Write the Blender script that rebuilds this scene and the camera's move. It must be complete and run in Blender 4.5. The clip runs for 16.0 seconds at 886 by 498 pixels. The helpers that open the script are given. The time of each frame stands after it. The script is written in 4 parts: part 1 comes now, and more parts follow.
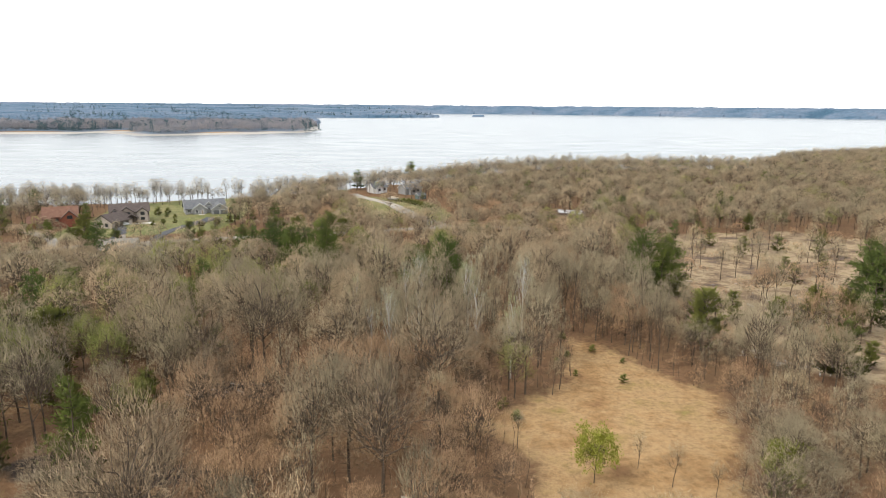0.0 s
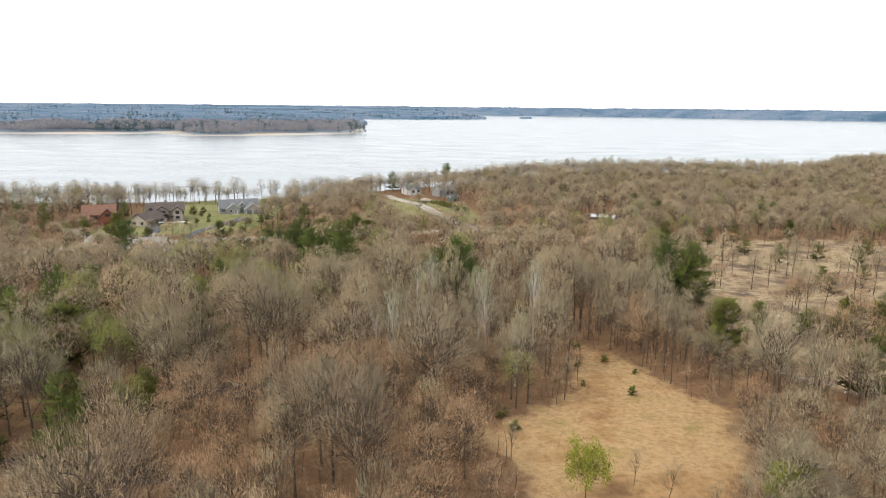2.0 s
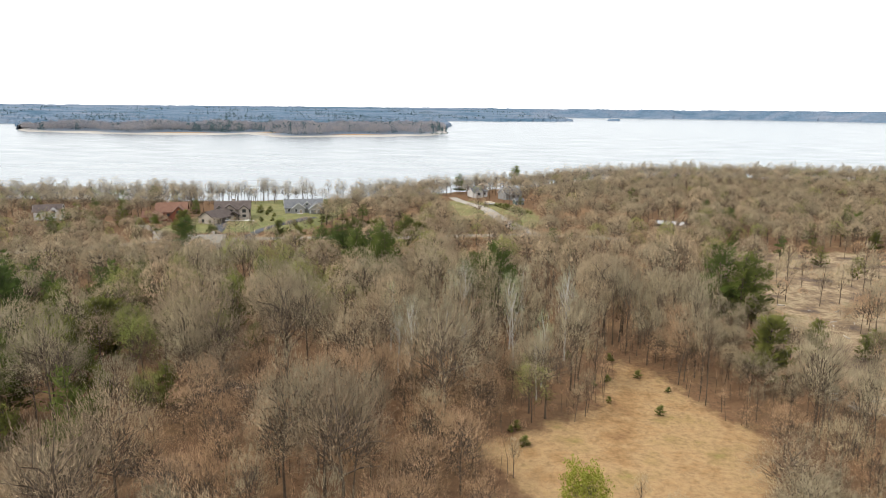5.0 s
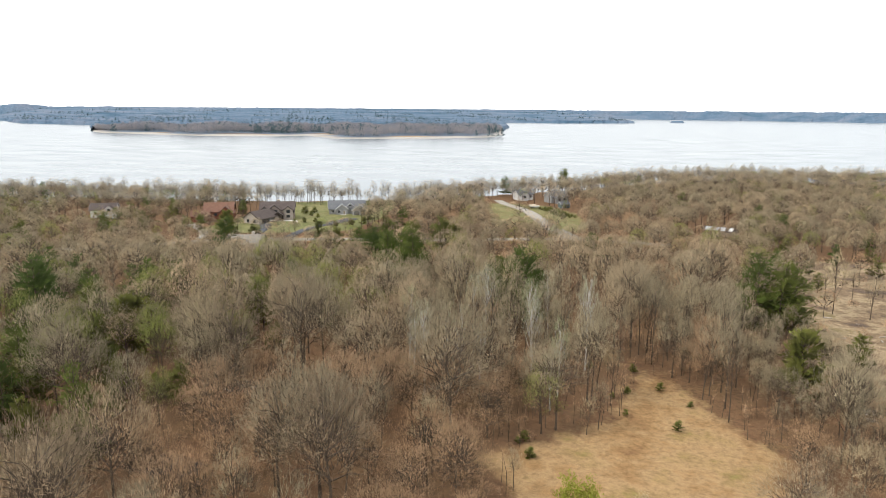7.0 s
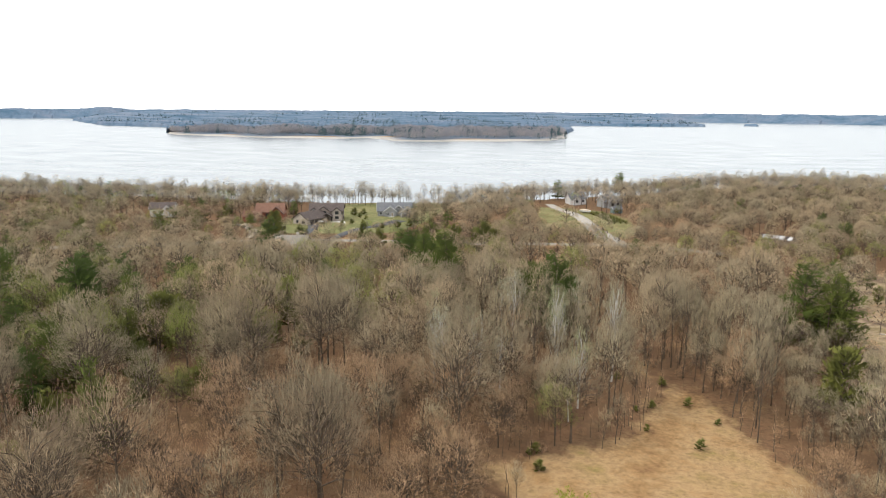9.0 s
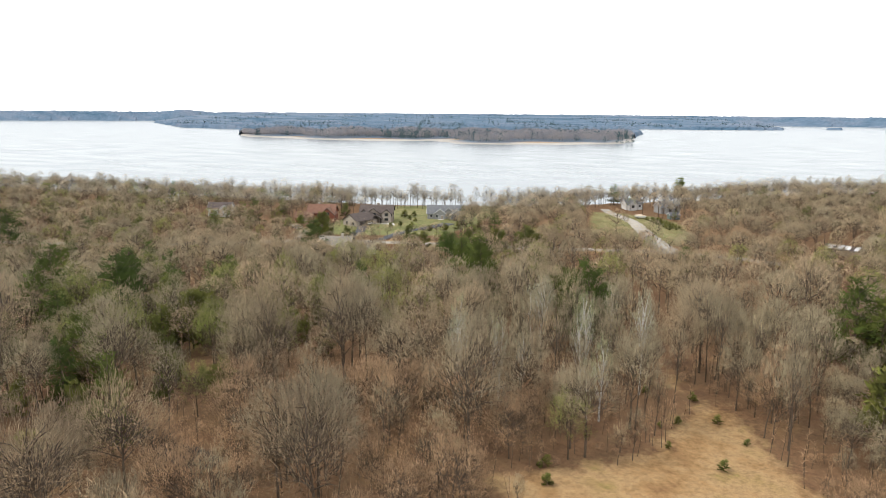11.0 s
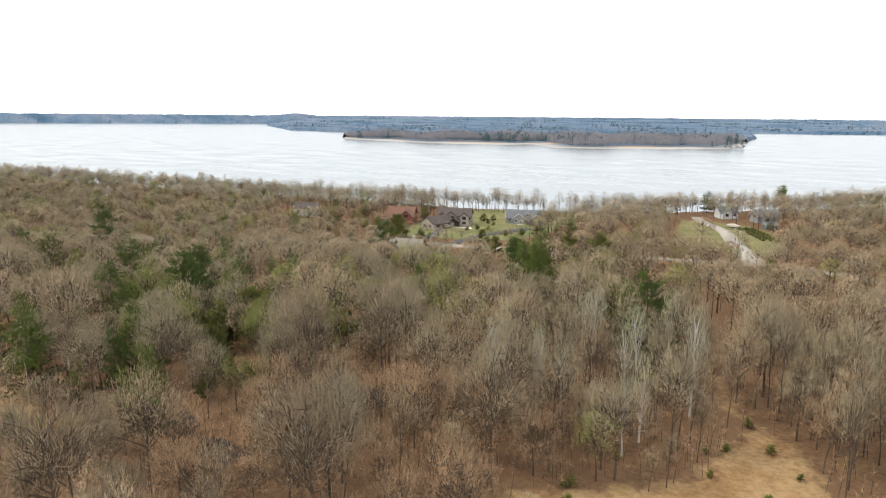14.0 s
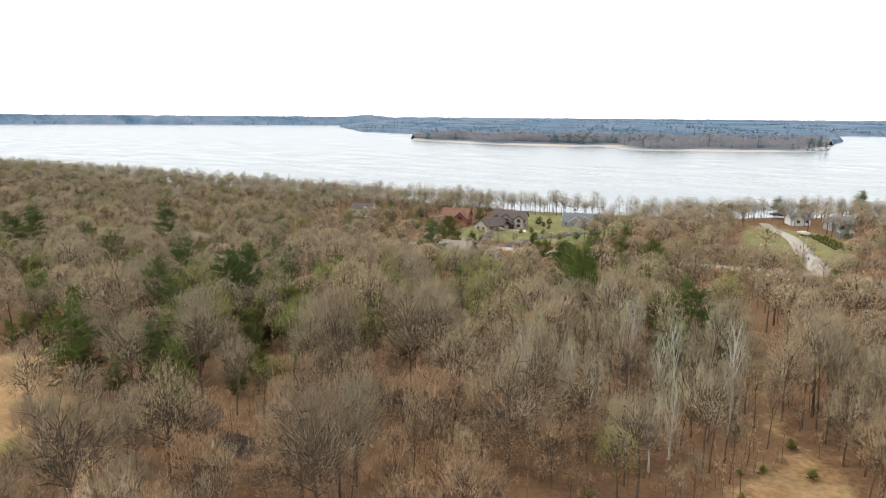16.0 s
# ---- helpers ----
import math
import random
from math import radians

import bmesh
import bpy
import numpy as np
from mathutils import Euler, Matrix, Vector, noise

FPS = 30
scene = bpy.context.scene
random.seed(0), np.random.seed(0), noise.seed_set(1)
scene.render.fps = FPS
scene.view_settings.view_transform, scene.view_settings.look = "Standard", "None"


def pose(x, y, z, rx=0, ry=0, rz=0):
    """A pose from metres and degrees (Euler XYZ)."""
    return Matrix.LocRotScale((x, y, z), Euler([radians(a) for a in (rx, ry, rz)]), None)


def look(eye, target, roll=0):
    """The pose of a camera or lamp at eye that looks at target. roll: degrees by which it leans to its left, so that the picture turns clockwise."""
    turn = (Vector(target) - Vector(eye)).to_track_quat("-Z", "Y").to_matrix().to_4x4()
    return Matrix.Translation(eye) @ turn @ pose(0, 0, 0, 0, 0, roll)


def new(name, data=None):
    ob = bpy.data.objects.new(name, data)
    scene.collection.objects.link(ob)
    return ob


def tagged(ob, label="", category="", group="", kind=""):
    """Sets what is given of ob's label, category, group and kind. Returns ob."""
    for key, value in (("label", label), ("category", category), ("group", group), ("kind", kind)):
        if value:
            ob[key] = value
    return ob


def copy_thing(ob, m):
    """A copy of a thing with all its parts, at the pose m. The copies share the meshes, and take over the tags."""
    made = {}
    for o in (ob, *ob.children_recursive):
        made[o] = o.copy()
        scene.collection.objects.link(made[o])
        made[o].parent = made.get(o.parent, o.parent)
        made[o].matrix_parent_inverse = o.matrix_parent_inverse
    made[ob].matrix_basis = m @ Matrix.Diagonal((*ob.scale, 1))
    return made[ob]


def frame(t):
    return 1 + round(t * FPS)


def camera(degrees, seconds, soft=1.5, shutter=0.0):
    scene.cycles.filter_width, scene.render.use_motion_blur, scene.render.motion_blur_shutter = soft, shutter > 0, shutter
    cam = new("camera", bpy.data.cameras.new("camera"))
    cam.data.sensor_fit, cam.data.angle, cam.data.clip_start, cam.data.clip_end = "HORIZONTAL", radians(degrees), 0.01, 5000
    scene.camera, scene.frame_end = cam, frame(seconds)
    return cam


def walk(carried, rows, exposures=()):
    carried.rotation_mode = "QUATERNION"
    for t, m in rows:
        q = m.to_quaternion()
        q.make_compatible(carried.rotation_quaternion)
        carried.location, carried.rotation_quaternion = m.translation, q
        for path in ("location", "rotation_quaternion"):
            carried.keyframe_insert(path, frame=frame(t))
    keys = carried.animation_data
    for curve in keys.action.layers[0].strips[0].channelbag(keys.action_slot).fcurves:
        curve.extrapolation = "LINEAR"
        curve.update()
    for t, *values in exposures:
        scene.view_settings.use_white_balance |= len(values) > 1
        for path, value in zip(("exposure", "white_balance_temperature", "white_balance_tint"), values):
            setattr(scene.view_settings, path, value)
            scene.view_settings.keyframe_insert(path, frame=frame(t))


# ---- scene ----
cam = camera(65.6, 16.0, soft=0.8)
METRES, EYE, TILT, LEAN, TURN = 75.0, 64.0, -11.9, -0.44, 0.0
ROWS = [
    (0.0, 0.0, 0.0, 0.0, 0.0, 0.0, -0.0),
    (0.5, 0.0312, 0.0094, 0.0023, 0.94, 0.03, -0.22),
    (1.0, 0.0621, 0.0187, 0.0044, 1.87, 0.06, -0.43),
    (1.5, 0.0927, 0.0289, 0.0064, 2.83, 0.07, -0.67),
    (2.0, 0.1229, 0.0393, 0.0083, 3.89, 0.11, -0.91),
    (2.5, 0.1525, 0.0502, 0.0102, 5.07, 0.11, -1.18),
    (3.0, 0.1821, 0.0615, 0.0122, 6.24, 0.12, -1.42),
    (3.5, 0.211, 0.0737, 0.0147, 7.39, 0.11, -1.66),
    (4.0, 0.2399, 0.0861, 0.0171, 8.55, 0.1, -1.9),
    (6.5, 0.3856, 0.153, 0.0344, 14.59, -0.01, -3.07),
    (7.0, 0.4136, 0.1669, 0.0373, 15.79, -0.03, -3.3),
    (7.5, 0.4413, 0.1819, 0.0405, 17.02, -0.04, -3.54),
    (8.0, 0.4691, 0.1977, 0.0434, 18.29, -0.07, -3.81),
    (8.5, 0.4964, 0.2142, 0.0466, 19.69, -0.11, -4.09),
    (11.0, 0.63, 0.3085, 0.065, 26.62, -0.4, -5.46),
    (11.5, 0.6542, 0.3277, 0.0694, 28.0, -0.48, -5.73),
    (12.0, 0.6777, 0.3469, 0.0734, 29.4, -0.57, -5.99),
    (12.5, 0.6994, 0.3667, 0.0772, 30.82, -0.67, -6.28),
    (13.0, 0.719, 0.3873, 0.0806, 32.23, -0.77, -6.51),
    (13.5, 0.7379, 0.4079, 0.0845, 33.63, -0.9, -6.76),
    (14.0, 0.7569, 0.4292, 0.0882, 35.04, -1.03, -6.99),
    (14.5, 0.7748, 0.4513, 0.0923, 36.46, -1.18, -7.24),
    (15.0, 0.7924, 0.4736, 0.0967, 37.88, -1.32, -7.5),
    (15.5, 0.8091, 0.4957, 0.1017, 39.35, -1.49, -7.73),
    (16.0, 0.8261, 0.518, 0.1068, 40.83, -1.66, -7.96),
]
walk(cam, [(t, pose(0, 0, EYE, TILT, LEAN, TURN) @ pose(METRES * x, METRES * y, METRES * z, 90 + pitch, roll, yaw)) for t, x, y, z, yaw, pitch, roll in ROWS])

# ---- sky and sun: bright, thinly overcast spring day ----
SUN_ELEV, SUN_AZ = 48.0, 238.0          # degrees; azimuth clockwise from +y
world = bpy.data.worlds.new("world")
scene.world = world
world.use_nodes = True
wn, wl = world.node_tree.nodes, world.node_tree.links
wn.clear()
sky = wn.new("ShaderNodeTexSky")
sky.sky_type, sky.sun_disc = "NISHITA", False
sky.sun_elevation, sky.sun_rotation = radians(SUN_ELEV), radians(SUN_AZ)
sky_dim = wn.new("ShaderNodeVectorMath")
sky_dim.operation = "SCALE"
sky_dim.inputs["Scale"].default_value = 0.12
wl.new(sky.outputs[0], sky_dim.inputs[0])
cloud_noise = wn.new("ShaderNodeTexNoise")
cloud_noise.inputs["Scale"].default_value, cloud_noise.inputs["Detail"].default_value = 3.0, 5.0
cloud_map = wn.new("ShaderNodeMapping")
cloud_map.inputs["Scale"].default_value = (1, 1, 5)
cloud_co = wn.new("ShaderNodeTexCoord")
wl.new(cloud_co.outputs["Generated"], cloud_map.inputs[0])
wl.new(cloud_map.outputs[0], cloud_noise.inputs["Vector"])
cloud_ramp = wn.new("ShaderNodeValToRGB")
cloud_ramp.color_ramp.elements[0].position, cloud_ramp.color_ramp.elements[0].color = 0.3, (0.93, 0.96, 1.0, 1)
cloud_ramp.color_ramp.elements[1].position, cloud_ramp.color_ramp.elements[1].color = 0.65, (1.04, 1.03, 1.02, 1)
wl.new(cloud_noise.outputs[0], cloud_ramp.inputs[0])
cloud_mix = wn.new("ShaderNodeMixRGB")
cloud_mix.inputs[0].default_value = 0.86
wl.new(sky_dim.outputs[0], cloud_mix.inputs[1])
wl.new(cloud_ramp.outputs[0], cloud_mix.inputs[2])
background = wn.new("ShaderNodeBackground")
background.inputs["Strength"].default_value = 1.25
wl.new(cloud_mix.outputs[0], background.inputs[0])
wo = wn.new("ShaderNodeOutputWorld")
wl.new(background.outputs[0], wo.inputs[0])

sun = new("sun", bpy.data.lights.new("sun", "SUN"))
sun.data.energy, sun.data.angle, sun.data.color = 1.5, radians(14), (1.0, 0.93, 0.82)
a = radians(SUN_AZ)
sun.matrix_world = look((0, 0, 300), (-300 * math.sin(a) / math.tan(radians(SUN_ELEV)), -300 * math.cos(a) / math.tan(radians(SUN_ELEV)), 0))
scene.view_settings.exposure = 0.36


# ---- materials ----
def material(name, rough=0.9, metal=0.0, spec=0.3):
    m = bpy.data.materials.new(name)
    m.use_nodes = True
    b = m.node_tree.nodes["Principled BSDF"]
    b.inputs["Roughness"].default_value, b.inputs["Metallic"].default_value = rough, metal
    b.inputs["Specular IOR Level"].default_value = spec
    return m, m.node_tree.nodes, m.node_tree.links, b


def ramp(nodes, links, source, stops):
    r = nodes.new("ShaderNodeValToRGB")
    e = r.color_ramp.elements
    while len(e) < len(stops):
        e.new(0.5)
    for el, (p, c) in zip(e, stops):
        el.position, el.color = p, (*c, 1)
    links.new(source, r.inputs[0])
    return r.outputs[0]


def noise_of(nodes, links, scale, detail=4.0, rough=0.6, coord=None, stretch=None):
    n = nodes.new("ShaderNodeTexNoise")
    n.inputs["Scale"].default_value, n.inputs["Detail"].default_value, n.inputs["Roughness"].default_value = scale, detail, rough
    if coord is None:
        coord = nodes.new("ShaderNodeNewGeometry").outputs["Position"]
    if stretch:
        mp = nodes.new("ShaderNodeMapping")
        mp.inputs["Scale"].default_value = stretch
        links.new(coord, mp.inputs[0])
        coord = mp.outputs[0]
    links.new(coord, n.inputs["Vector"])
    return n.outputs[0]


def blend(nodes, links, fac, c1, c2, kind="MIX"):
    x = nodes.new("ShaderNodeMixRGB")
    x.blend_type = kind
    for s, v in ((x.inputs[0], fac), (x.inputs[1], c1), (x.inputs[2], c2)):
        if isinstance(v, (int, float)):
            s.default_value = v
        elif isinstance(v, tuple):
            s.default_value = (*v, 1)
        else:
            links.new(v, s)
    return x.outputs[0]


def bump(nodes, links, b, height, strength, distance):
    n = nodes.new("ShaderNodeBump")
    n.inputs["Strength"].default_value, n.inputs["Distance"].default_value = strength, distance
    links.new(height, n.inputs["Height"])
    links.new(n.outputs[0], b.inputs["Normal"])


def surface(name, dark, light, scale=1.5, rough=0.85, fine=25.0, spec=0.3, metal=0.0, relief=0.02, stretch=None):
    """Weathered surface with two scales of variation."""
    m, n, l, b = material(name, rough, metal, spec)
    big = noise_of(n, l, scale, 4, 0.6, stretch=stretch)
    small = noise_of(n, l, fine, 3, 0.6, stretch=stretch)
    c = ramp(n, l, big, [(0.3, dark), (0.7, light)])
    g = ramp(n, l, small, [(0.3, (0.82, 0.82, 0.82)), (0.7, (1.12, 1.12, 1.12))])
    l.new(blend(n, l, 1.0, c, g, "MULTIPLY"), b.inputs["Base Color"])
    bump(n, l, b, small, 0.5, relief)
    return m


def foliage(name, stops, rough=0.85, jitter=0.09, canopy=0.0, flat=False):
    """Twigs, needles or leaves: colour differs from tree to tree and from sprig to sprig."""
    m, n, l, b = material(name, rough, 0, 0.15)
    at = n.new("ShaderNodeAttribute")
    at.attribute_name = "tint"
    oi = n.new("ShaderNodeObjectInfo")
    s = n.new("ShaderNodeMath")
    s.operation = "ADD"
    l.new(at.outputs["Fac"], s.inputs[0])
    l.new(oi.outputs["Random"], s.inputs[1])
    f = n.new("ShaderNodeMath")
    f.operation = "FRACT"
    l.new(s.outputs[0], f.inputs[0])
    c = ramp(n, l, f.outputs[0], stops)
    isl = n.new("ShaderNodeNewGeometry").outputs["Random Per Island"]
    j = ramp(n, l, isl, [(0.0, (1 - jitter,) * 3), (1.0, (1 + jitter,) * 3)])
    l.new(blend(n, l, 1.0, c, j, "MULTIPLY"), b.inputs["Base Color"])
    if canopy:
        # sprigs take the light of the crown's rounded surface
        g = n.new("ShaderNodeNewGeometry")
        v = n.new("ShaderNodeVectorMath")
        v.operation = "MULTIPLY_ADD"
        l.new(g.outputs["Normal"], v.inputs[0])
        v.inputs[1].default_value = (1 - canopy,) * 3
        if flat:
            v.inputs[2].default_value = (0, 0, canopy)
        else:
            at = n.new("ShaderNodeAttribute")
            at.attribute_name = "outward"
            tr = n.new("ShaderNodeVectorTransform")
            tr.vector_type, tr.convert_from, tr.convert_to = "VECTOR", "OBJECT", "WORLD"
            l.new(at.outputs["Vector"], tr.inputs[0])
            l.new(tr.outputs[0], v.inputs[2])
        w = n.new("ShaderNodeVectorMath")
        w.operation = "NORMALIZE"
        l.new(v.outputs[0], w.inputs[0])
        l.new(w.outputs[0], b.inputs["Normal"])
    return m


M = {}
M["bark"] = surface("bark", (0.066, 0.047, 0.033), (0.150, 0.112, 0.078), 1.2, 0.95, 9, relief=0.04, stretch=(1, 1, 0.3))
M["white_bark"] = surface("white_bark", (0.42, 0.39, 0.35), (0.66, 0.63, 0.58), 1.5, 0.8, 8, relief=0.02, stretch=(1, 1, 2.5))
M["twig_oak"] = foliage("twig_oak", [(0.0, (0.366, 0.266, 0.165)), (0.2, (0.620, 0.463, 0.279)), (0.4, (0.436, 0.355, 0.229)), (0.6, (0.705, 0.518, 0.317)), (0.8, (0.536, 0.423, 0.266)), (1.0, (0.394, 0.299, 0.190))], canopy=0.86)
M["twig_grey"] = foliage("twig_grey", [(0.0, (0.352, 0.292, 0.185)), (0.3, (0.624, 0.495, 0.298)), (0.5, (0.407, 0.334, 0.212)), (0.75, (0.570, 0.470, 0.298)), (1.0, (0.407, 0.328, 0.206))], canopy=0.86)
M["twig_red"] = foliage("twig_red", [(0.0, (0.531, 0.324, 0.178)), (0.5, (0.650, 0.421, 0.242)), (1.0, (0.567, 0.369, 0.214))], canopy=0.86)
M["twig_bud"] = foliage("twig_bud", [(0.0, (0.280, 0.303, 0.074)), (0.5, (0.397, 0.388, 0.122)), (1.0, (0.316, 0.351, 0.081))], canopy=0.86)
M["twig_pale"] = foliage("twig_pale", [(0.0, (0.482, 0.477, 0.296)), (0.4, (0.533, 0.504, 0.352)), (0.7, (0.473, 0.495, 0.264)), (1.0, (0.533, 0.513, 0.376))], canopy=0.5)
M["leaf_new"] = foliage("leaf_new", [(0.0, (0.220, 0.242, 0.035)), (0.5, (0.275, 0.275, 0.042)), (1.0, (0.198, 0.231, 0.035))])
M["needle"] = foliage("needle", [(0.0, (0.075, 0.112, 0.024)), (0.4, (0.111, 0.150, 0.029)), (0.75, (0.156, 0.181, 0.035)), (1.0, (0.072, 0.112, 0.026))], canopy=0.86)
M["needle_cedar"] = foliage("needle_cedar", [(0.0, (0.138, 0.150, 0.034)), (0.5, (0.194, 0.198, 0.042)), (1.0, (0.119, 0.134, 0.034))], canopy=0.86)
# woods across the lake: distance haze is put into their base colours as blue
M["haze_tinted_twig"] = foliage("haze_tinted_twig", [(0.0, (0.21, 0.22, 0.25)), (0.3, (0.33, 0.30, 0.30)), (0.55, (0.24, 0.25, 0.28)), (0.8, (0.36, 0.33, 0.32)), (1.0, (0.25, 0.25, 0.28))])
M["haze_tinted_needle"] = foliage("haze_tinted_needle", [(0.0, (0.055, 0.10, 0.115)), (0.5, (0.10, 0.15, 0.155)), (1.0, (0.07, 0.115, 0.13))])
# the closed canopy carries the same painted-in haze
m, n, l, b = material("haze_tinted_canopy", 0.95, 0, 0.05)
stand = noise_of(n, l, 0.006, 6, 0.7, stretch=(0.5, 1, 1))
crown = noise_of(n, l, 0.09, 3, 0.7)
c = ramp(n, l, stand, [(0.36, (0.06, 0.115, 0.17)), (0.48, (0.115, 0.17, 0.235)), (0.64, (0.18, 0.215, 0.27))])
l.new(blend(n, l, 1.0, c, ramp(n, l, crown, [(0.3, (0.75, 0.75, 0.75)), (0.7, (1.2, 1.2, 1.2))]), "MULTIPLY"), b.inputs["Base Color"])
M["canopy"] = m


# ---- lie of the land ----
SHORE = np.array([(-2600, -100), (-1600, 150), (-800, 305), (-573, 345), (-415, 368), (-331, 392), (-260, 404), (-198, 414), (-130, 446), (-73, 492),
                  (-20, 548), (20, 605), (115, 678), (221, 672), (320, 692), (390, 792), (560, 890), (900, 1000), (1700, 1150), (4000, 1400)], float)
POINT = [(-1298, 1441), (-1227, 1387), (-987, 1342), (-890, 1348), (-755, 1375), (-718, 1450), (-648, 1395), (-595, 1330), (-497, 1375),
         (-381, 1448), (-303, 1545), (-290, 1702), (-345, 1900), (-420, 2400), (-600, 3150), (-344, 3190), (-10, 3440), (-200, 4200),
         (-600, 4990), (-4000, 4300), (-3017, 2630), (-2100, 1978), (-1725, 1907)]
CLEARING = [(6, 124), (20, 136), (29, 146), (31, 163), (38, 175), (45, 161), (52, 147), (60, 140), (57, 124), (52, 108), (44, 84), (14, 84), (18, 108)]
SANDY = [(77, 312), (112, 322), (167, 332), (195, 312), (170, 250), (155, 190), (124, 165), (100, 147), (82, 155), (72, 195), (76, 225), (84, 265)]
FIELD = [(-150, 80), (-118, 103), (-98, 101), (-88, 92), (-76, 74), (-100, 50), (-150, 50)]
LAWN = [(-180, 300), (-160, 300), (-122, 316), (-108, 326), (-106, 362), (-112, 400), (-122, 440), (-160, 425), (-190, 402), (-180, 345)]
VERGE = [(-66, 448), (-46, 452), (-24, 446), (-4, 420), (8, 372), (2, 352), (-14, 358), (-40, 352), (-50, 385)]
LAKE_ROAD = [(-60, 462), (-53, 448), (-44, 436), (-32, 416), (-20, 386), (-10, 360), (-2, 342), (4, 334)]
CROSS_ROAD = [(-330, 190), (-240, 228), (-189, 258), (-150, 288), (-98, 304), (-60, 313), (-30, 325), (0, 336), (24, 338), (46, 332)]
TRACK = [(36, 168), (26, 184), (16, 204), (9, 232), (-4, 254), (-14, 268)]


def inside(poly, x, y):
    x, y = np.broadcast_arrays(np.asarray(x, float), np.asarray(y, float))
    r = np.zeros(x.shape, bool)
    for (x0, y0), (x1, y1) in zip(poly, poly[1:] + poly[:1]):
        if y0 != y1:
            r ^= ((y0 > y) != (y1 > y)) & (x < (x1 - x0) * (y - y0) / (y1 - y0) + x0)
    return r


def near_line(line, x, y, closed=False):
    x, y = np.broadcast_arrays(np.asarray(x, float), np.asarray(y, float))
    d = np.full(x.shape, 1e9)
    pts = list(line) + ([line[0]] if closed else [])
    for (x0, y0), (x1, y1) in zip(pts, pts[1:]):
        ux, uy = x1 - x0, y1 - y0
        k = np.clip(((x - x0) * ux + (y - y0) * uy) / (ux * ux + uy * uy), 0, 1)
        d = np.minimum(d, np.hypot(x - x0 - k * ux, y - y0 - k * uy))
    return d


def deep(poly, x, y):
    """Metres inside the outline, negative outside."""
    d = near_line(poly, x, y, True)
    return np.where(inside(poly, x, y), d, -d)


def ease(v, lo, hi):
    k = np.clip((np.asarray(v, float) - lo) / (hi - lo), 0, 1)
    return k * k * (3 - 2 * k)


def wobble(x, y, s):
    """Cheap smooth unevenness, -1 to 1."""
    x, y = np.asarray(x, float) / s, np.asarray(y, float) / s
    return (np.sin(1.7 * x + 0.9 * y + 1.3) + np.sin(-0.8 * x + 2.1 * y + 4.0) + np.sin(2.9 * x - 1.6 * y + 2.2) + np.sin(0.5 * x + 3.3 * y)) / 4


MAINLAND = [tuple(p) for p in SHORE] + [(4000, -3000), (-2600, -3000)]


def mainland(x, y):
    return deep(MAINLAND, x, y)


def shelf(x, y):
    """Metres inside the land beyond the lake."""
    x, y = np.asarray(x, float), np.asarray(y, float)
    az = np.degrees(np.arctan2(x, y))
    r = np.hypot(x, y) - (4790 - 270 * ease(az, 8, 24) - 60 * ease(-az, 40, 70)) + 40 * np.sin(az * 1.3)
    islet = 26 - np.hypot((x - 190) / 2.2, y - 3705)
    return np.maximum.reduce([deep(POINT, x, y) + 8 * wobble(x, y, 45), r, islet])


def height(x, y):
    x, y = np.asarray(x, float), np.asarray(y, float)
    m = mainland(x, y) + 2.5 * wobble(x, y, 14)
    land = 3.0 + 1.2 * ease(y, 220, 340) + 0.35 * wobble(x, y, 30) + 0.12 * wobble(x, y, 9)
    h1 = -3 + (land + 3) * ease(m, -9, 8)
    s = shelf(x, y)
    h2 = -3 + 5 * ease(s, -12, 18)
    return np.maximum(h1, h2)


def rise(x, y):
    """How far the land beyond the lake climbs under its woods, with one low hill."""
    x, y = np.asarray(x, float), np.asarray(y, float)
    az = np.degrees(np.arctan2(x, y))
    r = np.hypot(x, y)
    return (44 * ease(r, 3300, 4950) + 12 * np.exp(-((az + 46.8) / 1.3) ** 2) * ease(r, 4500, 4900)) * ease(shelf(x, y), 10, 150)


def axis(spans):
    v = [spans[0][0]]
    for lo, hi, step in spans:
        n = max(1, round((hi - lo) / step))
        v += list(lo + (hi - lo) * (np.arange(n) + 1) / n)
    return np.array(v)


def mesh_object(name, verts, faces, mats, parent=None, index=None, smooth=False):
    """One mesh from arrays: faces all of one corner count."""
    me = bpy.data.meshes.new(name)
    verts, faces = np.asarray(verts, np.float32), np.asarray(faces, np.int32)
    nf, k = faces.shape
    me.vertices.add(len(verts))
    me.vertices.foreach_set("co", verts.ravel())
    me.loops.add(nf * k)
    me.loops.foreach_set("vertex_index", faces.ravel())
    me.polygons.add(nf)
    me.polygons.foreach_set("loop_start", np.arange(0, nf * k, k, dtype=np.int32))
    if index is not None:
        me.polygons.foreach_set("material_index", np.asarray(index, np.int32))
    me.polygons.foreach_set("use_smooth", np.full(nf, smooth))
    for m in mats:
        me.materials.append(m)
    me.update()
    me.validate()
    ob = new(name, me)
    ob.parent = parent
    return ob


def point_value(ob, name, values):
    a = ob.data.attributes.new(name, "FLOAT", "POINT")
    a.data.foreach_set("value", np.asarray(values, np.float32))


